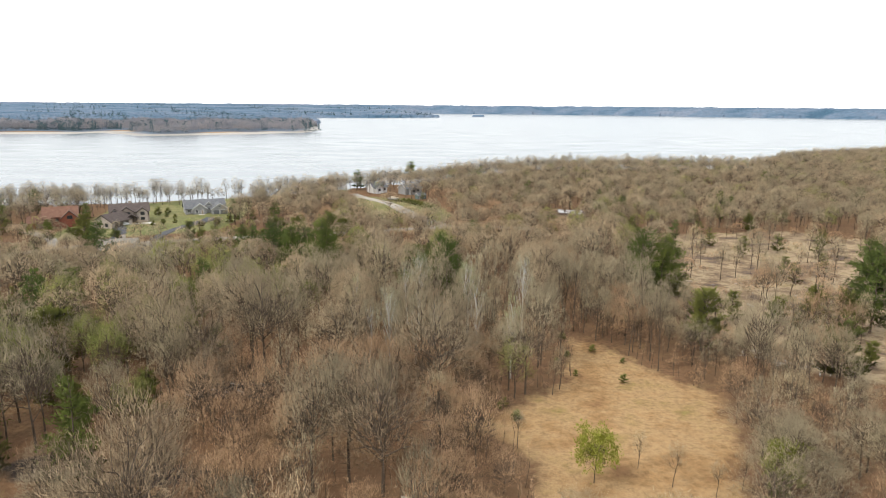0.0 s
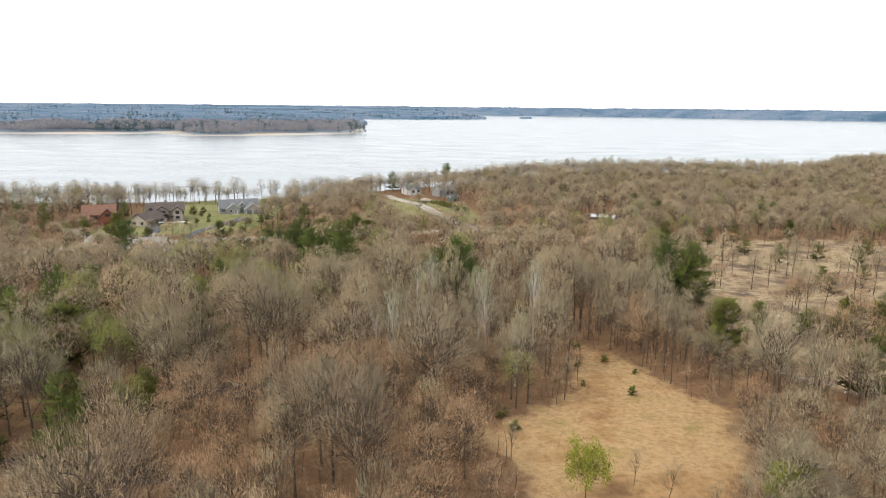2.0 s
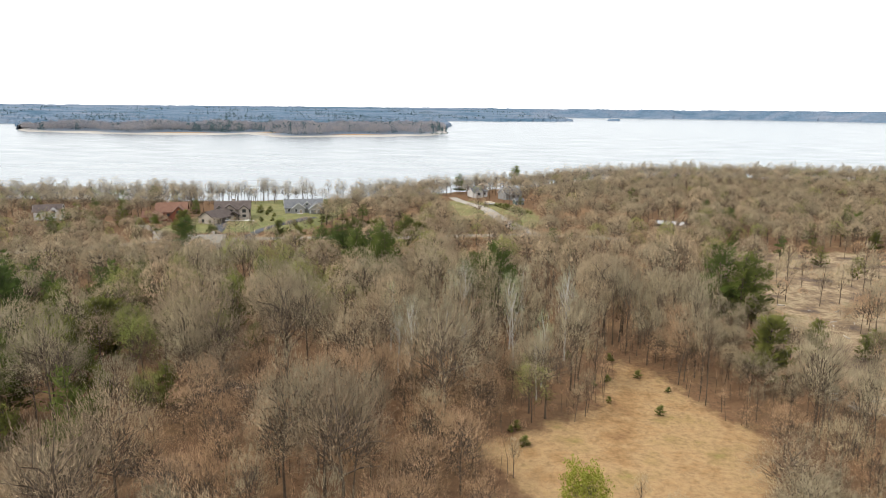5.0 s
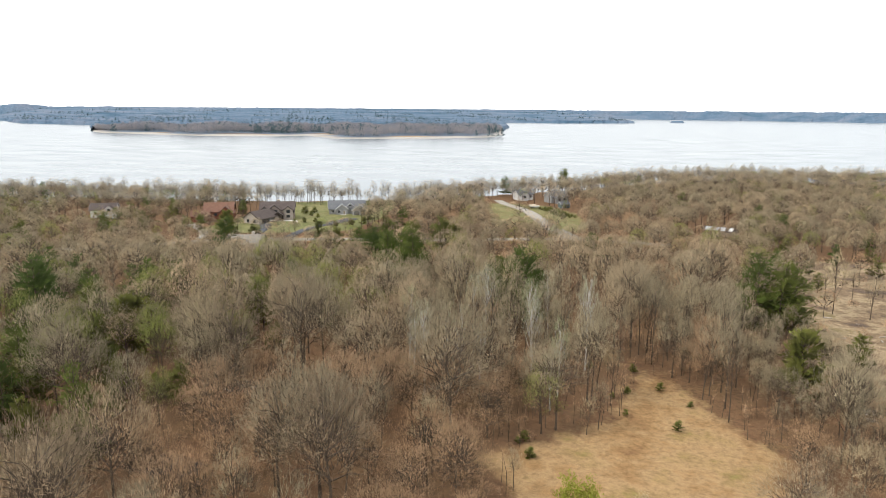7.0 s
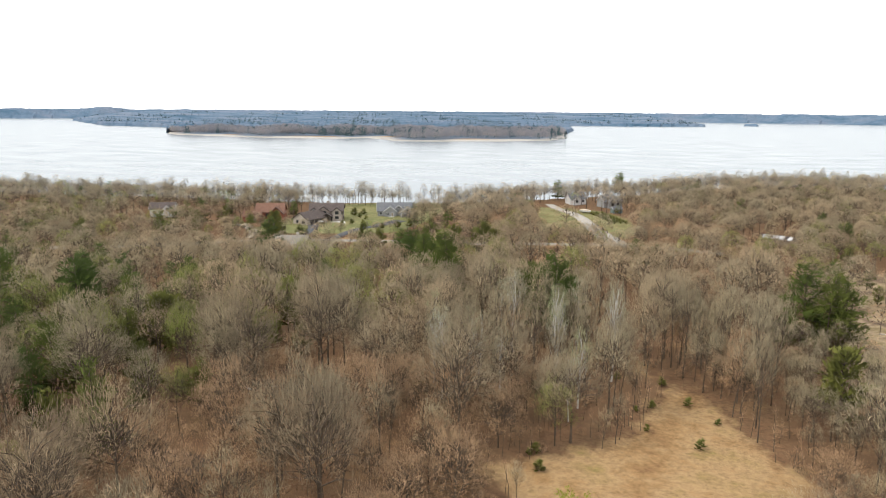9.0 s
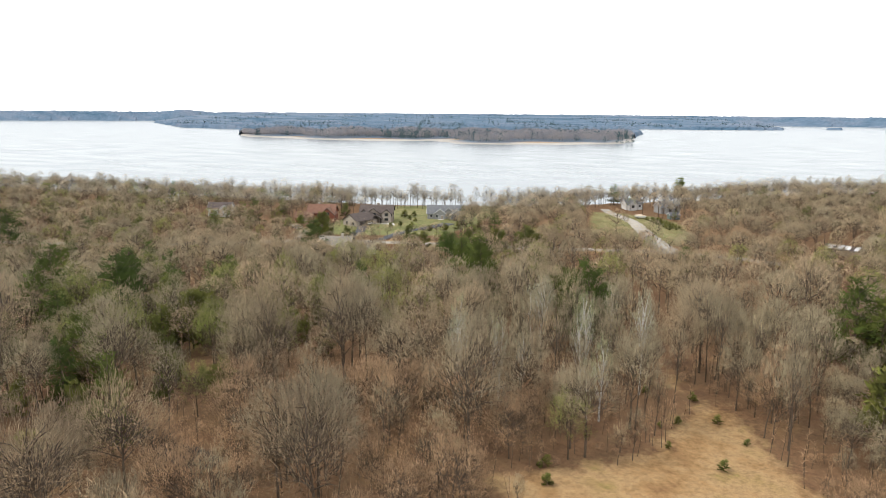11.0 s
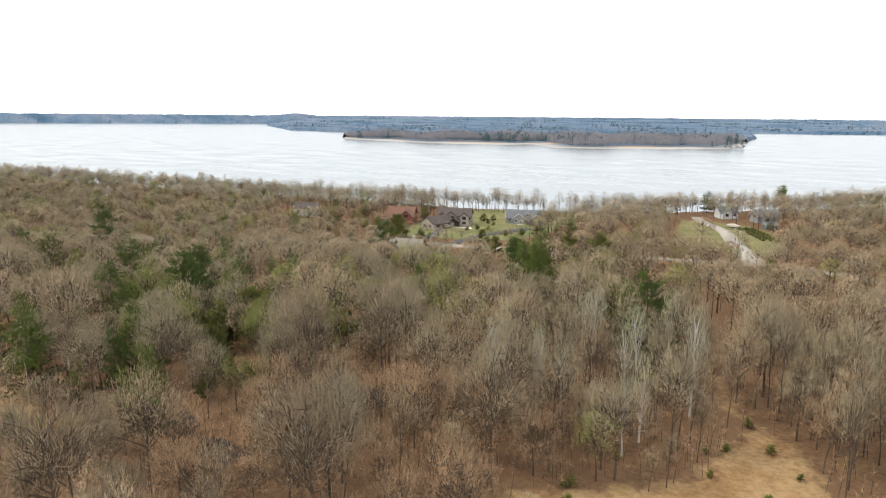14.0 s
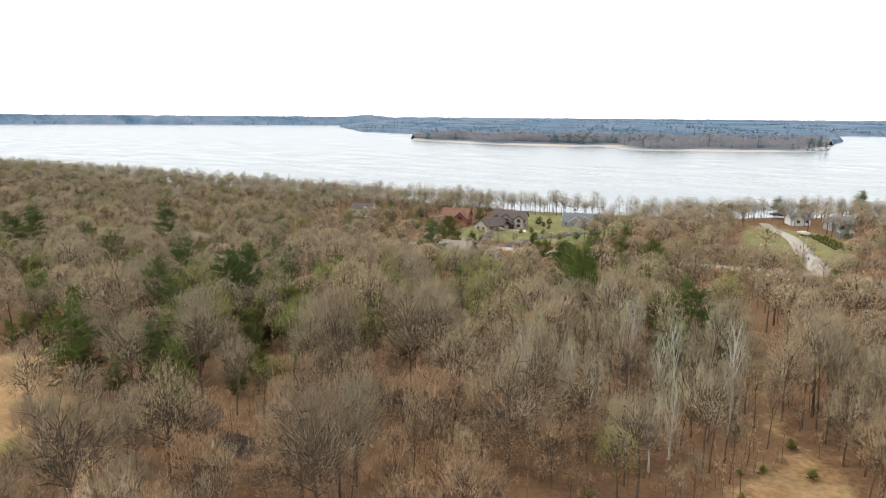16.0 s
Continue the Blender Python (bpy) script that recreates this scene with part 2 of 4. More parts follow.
gx = axis([(-4960, -2000, 180), (-2000, -1350, 50), (-1350, -250, 22), (-250, 190, 3.0), (190, 620, 16), (620, 4960, 170)])
gy = axis([(-1200, 40, 60), (40, 470, 3.0), (470, 920, 12), (920, 1300, 50), (1300, 2000, 18), (2000, 4960, 140)])
GX, GY = np.meshgrid(gx, gy)
nx, ny = len(gx), len(gy)
i = (np.arange(ny - 1)[:, None] * nx + np.arange(nx - 1)[None, :]).ravel()
quads = np.stack([i, i + 1, i + 1 + nx, i + nx], 1)
px, py = GX.ravel(), GY.ravel()
pz = height(px, py)

m, n, l, b = material("ground", 0.95, 0, 0.1)


def zone(name):
    at = n.new("ShaderNodeAttribute")
    at.attribute_name = name
    return at.outputs["Fac"]


def edge(fac, width=1.1, scale=0.22):
    """A zone's outline broken up by noise."""
    s = n.new("ShaderNodeMath")
    s.operation = "MULTIPLY_ADD"
    l.new(noise_of(n, l, scale, 5, 0.7), s.inputs[0])
    s.inputs[1].default_value, s.inputs[2].default_value = width, -width / 2
    t = n.new("ShaderNodeMath")
    t.operation = "ADD"
    l.new(fac, t.inputs[0])
    l.new(s.outputs[0], t.inputs[1])
    return ramp(n, l, t.outputs[0], [(0.35, (0, 0, 0)), (0.65, (1, 1, 1))])


patch = noise_of(n, l, 0.11, 5, 0.65)
mid = noise_of(n, l, 0.9, 5, 0.7)
fine = noise_of(n, l, 7.0, 4, 0.7)
litter = ramp(n, l, patch, [(0.3, (0.115, 0.066, 0.038)), (0.45, (0.185, 0.107, 0.058)), (0.55, (0.165, 0.10, 0.055)), (0.65, (0.21, 0.127, 0.066)), (0.78, (0.25, 0.16, 0.08))])
straw = ramp(n, l, patch, [(0.3, (0.225, 0.128, 0.062)), (0.42, (0.31, 0.19, 0.088)), (0.55, (0.37, 0.245, 0.125)), (0.66, (0.30, 0.205, 0.092)), (0.78, (0.22, 0.20, 0.06))])
sandy = ramp(n, l, noise_of(n, l, 0.09, 6, 0.7), [(0.36, (0.12, 0.088, 0.068)), (0.45, (0.22, 0.155, 0.095)), (0.54, (0.37, 0.285, 0.18)), (0.63, (0.25, 0.19, 0.10)), (0.78, (0.21, 0.20, 0.08))])
lawn = ramp(n, l, patch, [(0.3, (0.13, 0.145, 0.055)), (0.5, (0.18, 0.18, 0.075)), (0.7, (0.25, 0.215, 0.105))])
wet = ramp(n, l, mid, [(0.35, (0.025, 0.02, 0.018)), (0.7, (0.09, 0.07, 0.055))])
beach = ramp(n, l, patch, [(0.3, (0.34, 0.315, 0.28)), (0.7, (0.50, 0.47, 0.43))])
# ground beyond the lake: blue of the distance haze painted in
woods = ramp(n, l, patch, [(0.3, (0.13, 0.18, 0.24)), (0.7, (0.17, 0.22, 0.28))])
c = blend(n, l, edge(zone("straw")), litter, straw)
c = blend(n, l, edge(zone("sandy")), c, sandy)
c = blend(n, l, edge(zone("lawn")), c, lawn)
c = blend(n, l, edge(zone("beach"), 0.4, 0.08), c, beach)
c = blend(n, l, zone("farwood_haze"), c, woods)
c = blend(n, l, edge(zone("wet"), 0.6, 0.5), c, wet)
grain = ramp(n, l, fine, [(0.3, (0.72, 0.72, 0.72)), (0.7, (1.22, 1.22, 1.22))])
c = blend(n, l, 1.0, c, grain, "MULTIPLY")
c = blend(n, l, 0.8, c, ramp(n, l, mid, [(0.3, (0.6, 0.58, 0.56)), (0.5, (1.0, 1.0, 1.0)), (0.7, (1.25, 1.22, 1.18))]), "MULTIPLY")
l.new(c, b.inputs["Base Color"])
bump(n, l, b, fine, 0.7, 0.12)
M["ground"] = m

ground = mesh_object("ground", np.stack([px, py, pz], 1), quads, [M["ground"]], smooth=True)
tagged(ground, "leaf-littered woodland floor with dry straw-coloured openings beside the lake", "ground", kind="structure")
OPENINGS = [(-830, 1400, 95, 60), (-700, 1450, 45, 110), (-455, 1450, 60, 70), (-375, 1500, 34, 60), (-1090, 1400, 50, 40)]
PONDS = [(-44, 139, 11, 4.5), (-66, 107, 7.5, 4.5), (-46, 105, 7, 3.5)]


def soft(poly, w):
    return ease(deep(poly, px, py), -w, w)


point_value(ground, "straw", np.maximum.reduce([soft(CLEARING, 8), soft(FIELD, 7), 0.42 * ease(-near_line(TRACK, px, py), -8, -2), 0.55 * soft(VERGE, 4), 0.6 * ease(-near_line(CROSS_ROAD, px, py), -12, -4)] + [0.75 * ease(-np.hypot((px - u) / rx, (py - v) / ry), -1.2, -0.8) for u, v, rx, ry in OPENINGS]))
point_value(ground, "sandy", soft(SANDY, 9))
point_value(ground, "lawn", np.maximum(soft(LAWN, 4), 0.62 * soft(VERGE, 3)))
point_value(ground, "beach", np.where(pz < 1.6, 1.0, 0.0) + np.where(py > 1200, ease(shelf(px, py), 75, 45) * (np.hypot(px, py) < 2300), 0) - 5 * (np.hypot(px, py) > 2300))
# where the painted haze tint covers the far ground
point_value(ground, "farwood_haze", np.where(py > 1200, np.where(np.hypot(px, py) > 2300, 1.0, ease(shelf(px, py), 20, 50)), 0) * (1 - np.max([ease(-np.hypot((px - u) / rx, (py - v) / ry), -1.2, -0.8) for u, v, rx, ry in OPENINGS], 0)))
point_value(ground, "wet", np.maximum.reduce([ease(-np.hypot((px - u) / rx, (py - v) / ry), -1.5, -0.7) for u, v, rx, ry in PONDS]))

# the lake
m, n, l, b = material("lake", 0.2, 0, 0.42)
b.inputs["Base Color"].default_value = (0.20, 0.23, 0.245, 1)
b.inputs["IOR"].default_value = 1.33
rip = noise_of(n, l, 0.35, 4, 0.6, stretch=(0.5, 1.6, 1))
rip2 = noise_of(n, l, 0.02, 3, 0.6, stretch=(0.6, 1.4, 1))
bump(n, l, b, blend(n, l, 0.3, rip, rip2), 0.025, 0.3)
l.new(ramp(n, l, rip2, [(0.35, (0.19, 0.19, 0.19)), (0.7, (0.25, 0.25, 0.25))]), b.inputs["Roughness"])
M["lake"] = m
ring = np.array([(4965 * math.sin(k * math.tau / 96), 4965 * math.cos(k * math.tau / 96), 0) for k in range(96)] + [(0, 0, 0)])
lake = mesh_object("water", ring, [(k, 96, (k + 1) % 96) for k in range(96)], [M["lake"]])
lake.data.flip_normals()
tagged(lake, "wide pale grey lake with faint wind ripples", "lake", kind="structure")

# roads
def strip(name, line, widths, mat, lift, label, step=2.5):
    line = np.array(line, float)
    seg = np.hypot(*np.diff(line, axis=0).T)
    s = np.concatenate([[0], np.cumsum(seg)])
    t = np.linspace(0, s[-1], max(4, int(s[-1] / step)))
    x, y = np.interp(t, s, line[:, 0]), np.interp(t, s, line[:, 1])
    k = np.ones(9) / 9
    x[4:-4], y[4:-4] = np.convolve(x, k, "valid"), np.convolve(y, k, "valid")
    w = np.interp(t / s[-1], np.linspace(0, 1, len(widths)), widths) / 2
    dx, dy = np.gradient(x), np.gradient(y)
    q = np.hypot(dx, dy)
    nxv, nyv = -dy / q, dx / q
    cols = []
    for j in (-1, -0.98, -0.4, 0, 0.4, 0.98, 1):
        ww = w + 0.25 * np.sin(t * 0.7 + 3 * j) + 0.15 * np.sin(t * 2.1)
        cx, cy = x + j * ww * nxv, y + j * ww * nyv
        cols.append(np.stack([cx, cy, height(x, y) + lift + 0.05 * (1 - j * j) - (0.3 if abs(j) == 1 else 0)], 1))
    v = np.stack(cols, 1).reshape(-1, 3)
    nr, nc = len(t), 7
    i = (np.arange(nr - 1)[:, None] * nc + np.arange(nc - 1)[None, :]).ravel()
    ob = mesh_object(name, v, np.stack([i, i + nc, i + nc + 1, i + 1], 1), [mat], smooth=True)
    return tagged(ob, label, "road", kind="structure")


M["gravel"] = surface("gravel", (0.31, 0.28, 0.24), (0.44, 0.40, 0.34), 0.35, 0.95, 6, relief=0.02)
M["asphalt"] = surface("asphalt", (0.06, 0.062, 0.066), (0.10, 0.10, 0.105), 0.4, 0.9, 12, relief=0.01)
M["concrete"] = surface("concrete", (0.50, 0.47, 0.43), (0.62, 0.59, 0.54), 0.5, 0.9, 10, relief=0.01)
strip("road", LAKE_ROAD, (6, 6.5, 7.5, 9, 11), M["gravel"], 0.16, "pale worn gravel road running down to the lake")
strip("road", CROSS_ROAD, (6, 6, 6.5, 6.5, 6), M["gravel"], 0.12, "pale gravel road through the bare woods")
strip("road", [(-158, 330), (-150, 318), (-146, 304), (-146, 292)], (7, 5, 4.5, 5), M["asphalt"], 0.10, "dark asphalt driveway across the lawn")
strip("road", [(-121, 360), (-122, 350), (-128, 334), (-130, 318), (-128, 300)], (9, 6, 4.5, 4.5, 5), M["asphalt"], 0.10, "dark asphalt driveway across the lawn")
strip("road", [(-113, 270), (-120, 281), (-132, 296)], (6, 5, 4), M["gravel"], 0.10, "pale gravel driveway beside the beige house")
strip("road", [(-194, 316), (-182, 308), (-172, 300), (-165, 284)], (6, 4.5, 4, 4), M["gravel"], 0.09, "pale gravel driveway across the lawn")


# ---- trees: triangle soups (n, 3, 3) ----
rng = np.random.default_rng(7)


def unit(v):
    return v / np.maximum(np.linalg.norm(v, axis=-1, keepdims=True), 1e-9)


def tubes(p0, p1, r0, r1, sides=3):
    """Tapered limbs between points, as triangles."""
    p0, p1 = np.atleast_2d(p0), np.atleast_2d(p1)
    r0, r1 = np.broadcast_to(r0, len(p0))[:, None], np.broadcast_to(r1, len(p0))[:, None]
    d = unit(p1 - p0)
    ref = np.where(np.abs(d[:, 2:3]) > 0.9, np.array([[1.0, 0, 0]]), np.array([[0, 0, 1.0]]))
    u = unit(np.cross(d, ref))
    v = np.cross(d, u)
    out = []
    for k in range(sides):
        a0, a1 = math.tau * k / sides, math.tau * (k + 1) / sides
        o0, o1 = u * math.cos(a0) + v * math.sin(a0), u * math.cos(a1) + v * math.sin(a1)
        a, b2, c2, d2 = p0 + r0 * o0, p0 + r0 * o1, p1 + r1 * o1, p1 + r1 * o0
        out += [np.stack([a, b2, c2], 1), np.stack([a, c2, d2], 1)]
    return np.concatenate(out)


def blades(p, d, length, width, rg):
    """Slender sprigs that start at p and point along d."""
    d = unit(d)
    s = unit(np.cross(d, rg.normal(size=d.shape)))
    length, width = np.reshape(length, (-1, 1)), np.reshape(width, (-1, 1))
    return np.stack([p - s * width / 2, p + s * width / 2, p + d * length], 1)


def bare_tree(seed, H, R, low, limbs, sprigs, width, length, lift=0.5, thick=0.013, fine=2):
    """A leafless tree: wood and twigs. low: where the crown begins, as a share of the height; fine: 2 near, 1 farther, 0 far."""
    rg = np.random.default_rng(seed)
    n = 6 if fine else 4
    z = np.linspace(0, 0.86 * H, n)
    bend = np.cumsum(rg.normal(0, 0.022 * H, (n, 2)), 0) * np.linspace(0, 1, n)[:, None]
    tr = np.column_stack([bend, z])
    rad = thick * H * np.linspace(1.15, 0.2, n)
    wood = [tubes(tr[:-1], tr[1:], rad[:-1], rad[1:], (3, 4, 5)[fine])]
    mid, half = (low + 1) / 2 * H, (1 - low) / 2 * H
    az = np.arange(limbs) * 2.4 + rg.uniform(0, 1, limbs)
    el = np.sort(rg.uniform(-0.5, 1.0, limbs))
    flat = np.sqrt(1 - np.clip(el, -0.6, 0.97) ** 2) * R * rg.uniform(0.7, 1.1, limbs)
    ends = np.column_stack([np.cos(az) * flat, np.sin(az) * flat, np.minimum((mid + el * half) * rg.uniform(0.94, 1.04, limbs), H)])
    zs = np.clip(ends[:, 2] - rg.uniform(0.10, 0.34, limbs) * H * (0.5 + lift), 0.22 * H, 0.8 * H)
    start = np.column_stack([np.interp(zs, z, tr[:, 0]), np.interp(zs, z, tr[:, 1]), zs])
    knee = start + (ends - start) * 0.5 + np.column_stack([rg.normal(0, 0.05 * R, (limbs, 2)), (0.5 - lift) * 0.3 * R * np.ones(limbs)])
    rl = thick * H * 0.42
    k = np.repeat(np.arange(limbs), 3)
    at = rg.uniform(0.3, 0.95, len(k))[:, None]
    root = np.where(at < 0.5, start[k] + (knee[k] - start[k]) * at * 2, knee[k] + (ends[k] - knee[k]) * (at - 0.5) * 2)
    tips = root + unit(rg.normal(size=root.shape) + unit(ends[k] - start[k]) * 0.9 + np.array([0, 0, lift])) * R * rg.uniform(0.25, 0.5, (len(k), 1))
    if fine == 2:
        wood += [tubes(start, knee, rl, rl * 0.6), tubes(knee, ends, rl * 0.6, rl * 0.15), blades(root, tips - root, np.linalg.norm(tips - root, axis=1), rl * 0.7, rg)]
    elif fine == 1:
        wood += [blades(start, knee - start, np.linalg.norm(knee - start, axis=1) * 1.3, rl * 2, rg), blades(knee, ends - knee, np.linalg.norm(ends - knee, axis=1), rl * 1.2, rg)]
    else:
        wood += [blades(start, ends - start, np.linalg.norm(ends - start, axis=1), rl * 2.2, rg)]
    # dark inner branchwork doubles as painted crown shade; light twig tufts on the dome
    inner = (26, 110, 320)[fine] if R > 2.6 else (14, 40, 100)[fine]
    ia, iz, ir = rg.uniform(0, math.tau, inner), rg.uniform(-0.75, 0.3, inner), np.sqrt(rg.uniform(0.02, 0.5, inner))
    pi = np.column_stack([np.cos(ia) * ir * R * 0.8, np.sin(ia) * ir * R * 0.8, mid + iz * half * 0.8])
    hub = np.array([bend[-1, 0] * 0.4, bend[-1, 1] * 0.4, 0.35 * H])
    wood.append(blades(pi, unit(pi - hub) + rg.normal(0, 0.4, (inner, 3)), (0.30, 0.30, 0.28)[fine] * R * rg.uniform(0.7, 1.3, inner), (0.34, 0.17, 0.10)[fine] * min(1.0, R / 4.0), rg))
    nd = int(1.6 * limbs)
    ez = rg.uniform(-0.25, 1.0, nd)
    ea = rg.uniform(0, math.tau, nd)
    er = np.sqrt(1 - ez ** 2) * R * rg.uniform(0.8, 1.05, nd)
    dome = np.column_stack([np.cos(ea) * er, np.sin(ea) * er, mid + ez * half * 0.95])
    dome[:, :2] += bend[-1] * 0.7
    hubs = np.concatenate([ends, tips[np.linalg.norm(tips[:, :2], axis=1) > 0.3 * R], dome])
    hubs = hubs[hubs[:, 2] > low * H]
    pick = rg.integers(0, len(hubs), sprigs)
    c = np.array([0, 0, mid - 0.45 * half])
    p = hubs[pick] + rg.normal(0, 0.15 * R, (sprigs, 3)) * np.array([1, 1, 0.8])
    d = unit(p - c) * 0.75 + rg.normal(size=(sprigs, 3)) * 0.62 + np.array([0, 0, 0.35 + 0.5 * lift])
    if fine < 2:
        # farther crowns: an even, slightly lumpy dome
        m2 = int(sprigs * (0.75, 0.5)[fine])
        ez = rg.uniform(-0.35, 1.0, m2)
        ea = rg.uniform(0, math.tau, m2)
        lump = 0.93 + 0.10 * np.sin(3 * ea + seed) * np.sqrt(1 - ez ** 2) + 0.06 * np.sin(5 * ea + 7 * ez + seed * 2)
        er = np.sqrt(1 - ez ** 2) * R * lump * rg.uniform(0.86, 1.02, m2)
        p[:m2] = np.column_stack([np.cos(ea) * er + bend[-1, 0] * 0.7, np.sin(ea) * er + bend[-1, 1] * 0.7, mid + ez * half * 0.9 * lump])
        d[:m2] = unit(p[:m2] - c) * 0.6 + rg.normal(size=(m2, 3)) * 0.75 + np.array([0, 0, 0.3])
    tw = blades(p, d, length * rg.uniform(0.6, 1.3, sprigs), width * rg.uniform(0.7, 1.3, sprigs), rg)
    return np.concatenate(wood), tw


def outward(tris, low, R):
    """The way each sprig faces on its crown, from the crown's heart outwards."""
    c = tris.mean(1)
    top, bottom = c[:, 2].max(), c[:, 2].min()
    heart = np.array([c[:, 0].mean(), c[:, 1].mean(), bottom + 0.25 * (top - bottom)])
    return unit((c - heart) / np.array([R, R, max(0.5 * (top - bottom), 0.1)]))


def pine_tree(seed, H, R, sprigs, width, length, low=0.15, power=0.8, droop=-0.1):
    """A layered conifer: trunk with boughs, and needles."""
    rg = np.random.default_rng(seed)
    z = np.linspace(0, H, 5)
    tr = np.column_stack([np.cumsum(rg.normal(0, 0.008 * H, (5, 2)), 0), z])
    rad = 0.014 * H * np.linspace(1.2, 0.12, 5)
    wood = [tubes(tr[:-1], tr[1:], rad[:-1], rad[1:], 5)]
    n = int(34 + H * 2.5)
    lev = np.sort(rg.uniform(low, 0.97, n))
    lev = (np.round(lev * 11) / 11) * 0.7 + lev * 0.3
    az = rg.uniform(0, math.tau, n)
    reach = R * np.clip((1 - lev) / (1 - low), 0, 1) ** power * rg.uniform(0.6, 1.15, n) + 0.12 * R
    o = np.column_stack([np.interp(lev * H, z, tr[:, 0]), np.interp(lev * H, z, tr[:, 1]), lev * H])
    d = np.column_stack([np.cos(az), np.sin(az), droop + 0.5 * lev])
    e = o + d * reach[:, None]
    wood.append(blades(o, e - o, np.linalg.norm(e - o, axis=1), np.full(n, 0.1), rg))
    w = reach / reach.sum()
    pick = rg.choice(n, sprigs, p=w)
    t = rg.uniform(0.2, 1.0, (sprigs, 1))
    p = o[pick] + (e[pick] - o[pick]) * t + rg.normal(0, 0.1 * R, (sprigs, 3)) * np.array([1, 1, 0.6])
    dd = d[pick] + rg.normal(size=(sprigs, 3)) * 0.6 + np.array([0, 0, 0.25])
    nd = blades(p, dd, length * rg.uniform(0.6, 1.3, sprigs), width * rg.uniform(0.7, 1.3, sprigs), rg)
    return np.concatenate(wood), nd


def leafy(seed, tw, count, size):
    rg = np.random.default_rng(seed)
    p = tw[rg.integers(0, len(tw), count), 2] + rg.normal(0, 0.25, (count, 3))
    return blades(p, rg.normal(size=(count, 3)), size * rg.uniform(0.7, 1.3, count), size * rg.uniform(0.6, 1.0, count), rg)


# forms: nearer ones (fine twigs) and farther ones (fewer, broader sprigs)
def forms(k, width, fine, reach=1.0):
    f = {}
    f["oak"] = [bare_tree(100 + s, 12.3 + 0.6 * (s % 3), 4.7 + 0.5 * (s % 3), 0.36, 19, int(1900 * k), width, 1.0 * reach, 0.3, 0.017, fine) for s in range(5)]
    f["grey"] = [bare_tree(200 + s, 12.5, 4.1 + 0.4 * (s % 2), 0.32, 17, int(1500 * k), width, 0.95 * reach, 0.5, 0.013, fine) for s in range(4)]
    f["red"] = [bare_tree(300 + s, 9.5, 4.0, 0.22, 16, int(1350 * k), width * 0.95, 0.85 * reach, 0.5, 0.012, fine) for s in range(4)]
    f["slim"] = [bare_tree(400 + s, 12.5, 2.3, (0.2, 0.3, 0.42)[fine], 16, int((900, 700, 430)[fine] * k), width * 0.85, 1.05 * reach, 0.95, (0.011, 0.010, 0.009)[fine], fine) for s in range(4)]
    f["bud"] = [bare_tree(500 + s, 11.5, 3.8, 0.25, 16, int(1350 * k), width * 1.15, 0.8 * reach, 0.5, 0.013, fine) for s in range(3)]
    f["pale"] = [bare_tree(600 + s, 13.5, 2.2, 0.36, 17, int(420 * k), width * 0.9, 1.1 * reach, 0.9, 0.016, fine) for s in range(3)]
    f["pine"] = [pine_tree(700 + s, 11.5, 4.2, int(1800 * k), max(0.15, width * 2.5), 0.7) for s in range(3)]
    f["cedar"] = [pine_tree(750 + s, 7.5, 2.6, int(1150 * k), max(0.18, width * 2.2), 0.6, 0.06, 0.6, 0.3) for s in range(3)]
    f["brush"] = [bare_tree(800 + s, 3.2, 1.9, 0.05, 12, int(360 * k), width * 0.7, 0.8 * reach, 0.8, 0.010, fine) for s in range(3)]
    return {kind: [(wood, tw, outward(tw, 0, 0.5 * np.ptp(tw[:, :, 0]))) for wood, tw in made] for kind, made in f.items()}


TWIG = {"oak": "twig_oak", "grey": "twig_grey", "red": "twig_red", "slim": "twig_grey", "bud": "twig_bud", "pale": "twig_pale",
        "pine": "needle", "cedar": "needle_cedar", "brush": "twig_red"}
BARK = {k: "bark" for k in TWIG}
BARK["pale"] = "white_bark"
NEAR, MIDDLE, FAR = forms(1.8, 0.048, 2, 0.8), forms(1.05, 0.075, 1, 0.72), forms(0.52, 0.125, 0, 0.66)
FAINT, DIM = forms(0.24, 0.19, 0, 0.72), forms(0.13, 0.29, 0, 0.8)


def soup_object(name, tris, mat, parent=None, tint=None, faces=None):
    v = tris.reshape(-1, 3)
    ob = mesh_object(name, v, np.arange(len(v)).reshape(-1, 3), [mat], parent)
    if faces is not None:
        at = ob.data.attributes.new("outward", "FLOAT_VECTOR", "POINT")
        at.data.foreach_set("vector", np.repeat(faces, 3, 0).astype(np.float32).ravel())
    if tint is not None:
        point_value(ob, "tint", np.repeat(tint, 3))
    return ob


def turned(tris, x, y, z, yaw, s, sz):
    c, sn = math.cos(yaw), math.sin(yaw)
    r = np.array([[c, sn, 0], [-sn, c, 0], [0, 0, 1]]) * np.array([[s, s, sz]])
    return tris @ r + np.array([x, y, z])


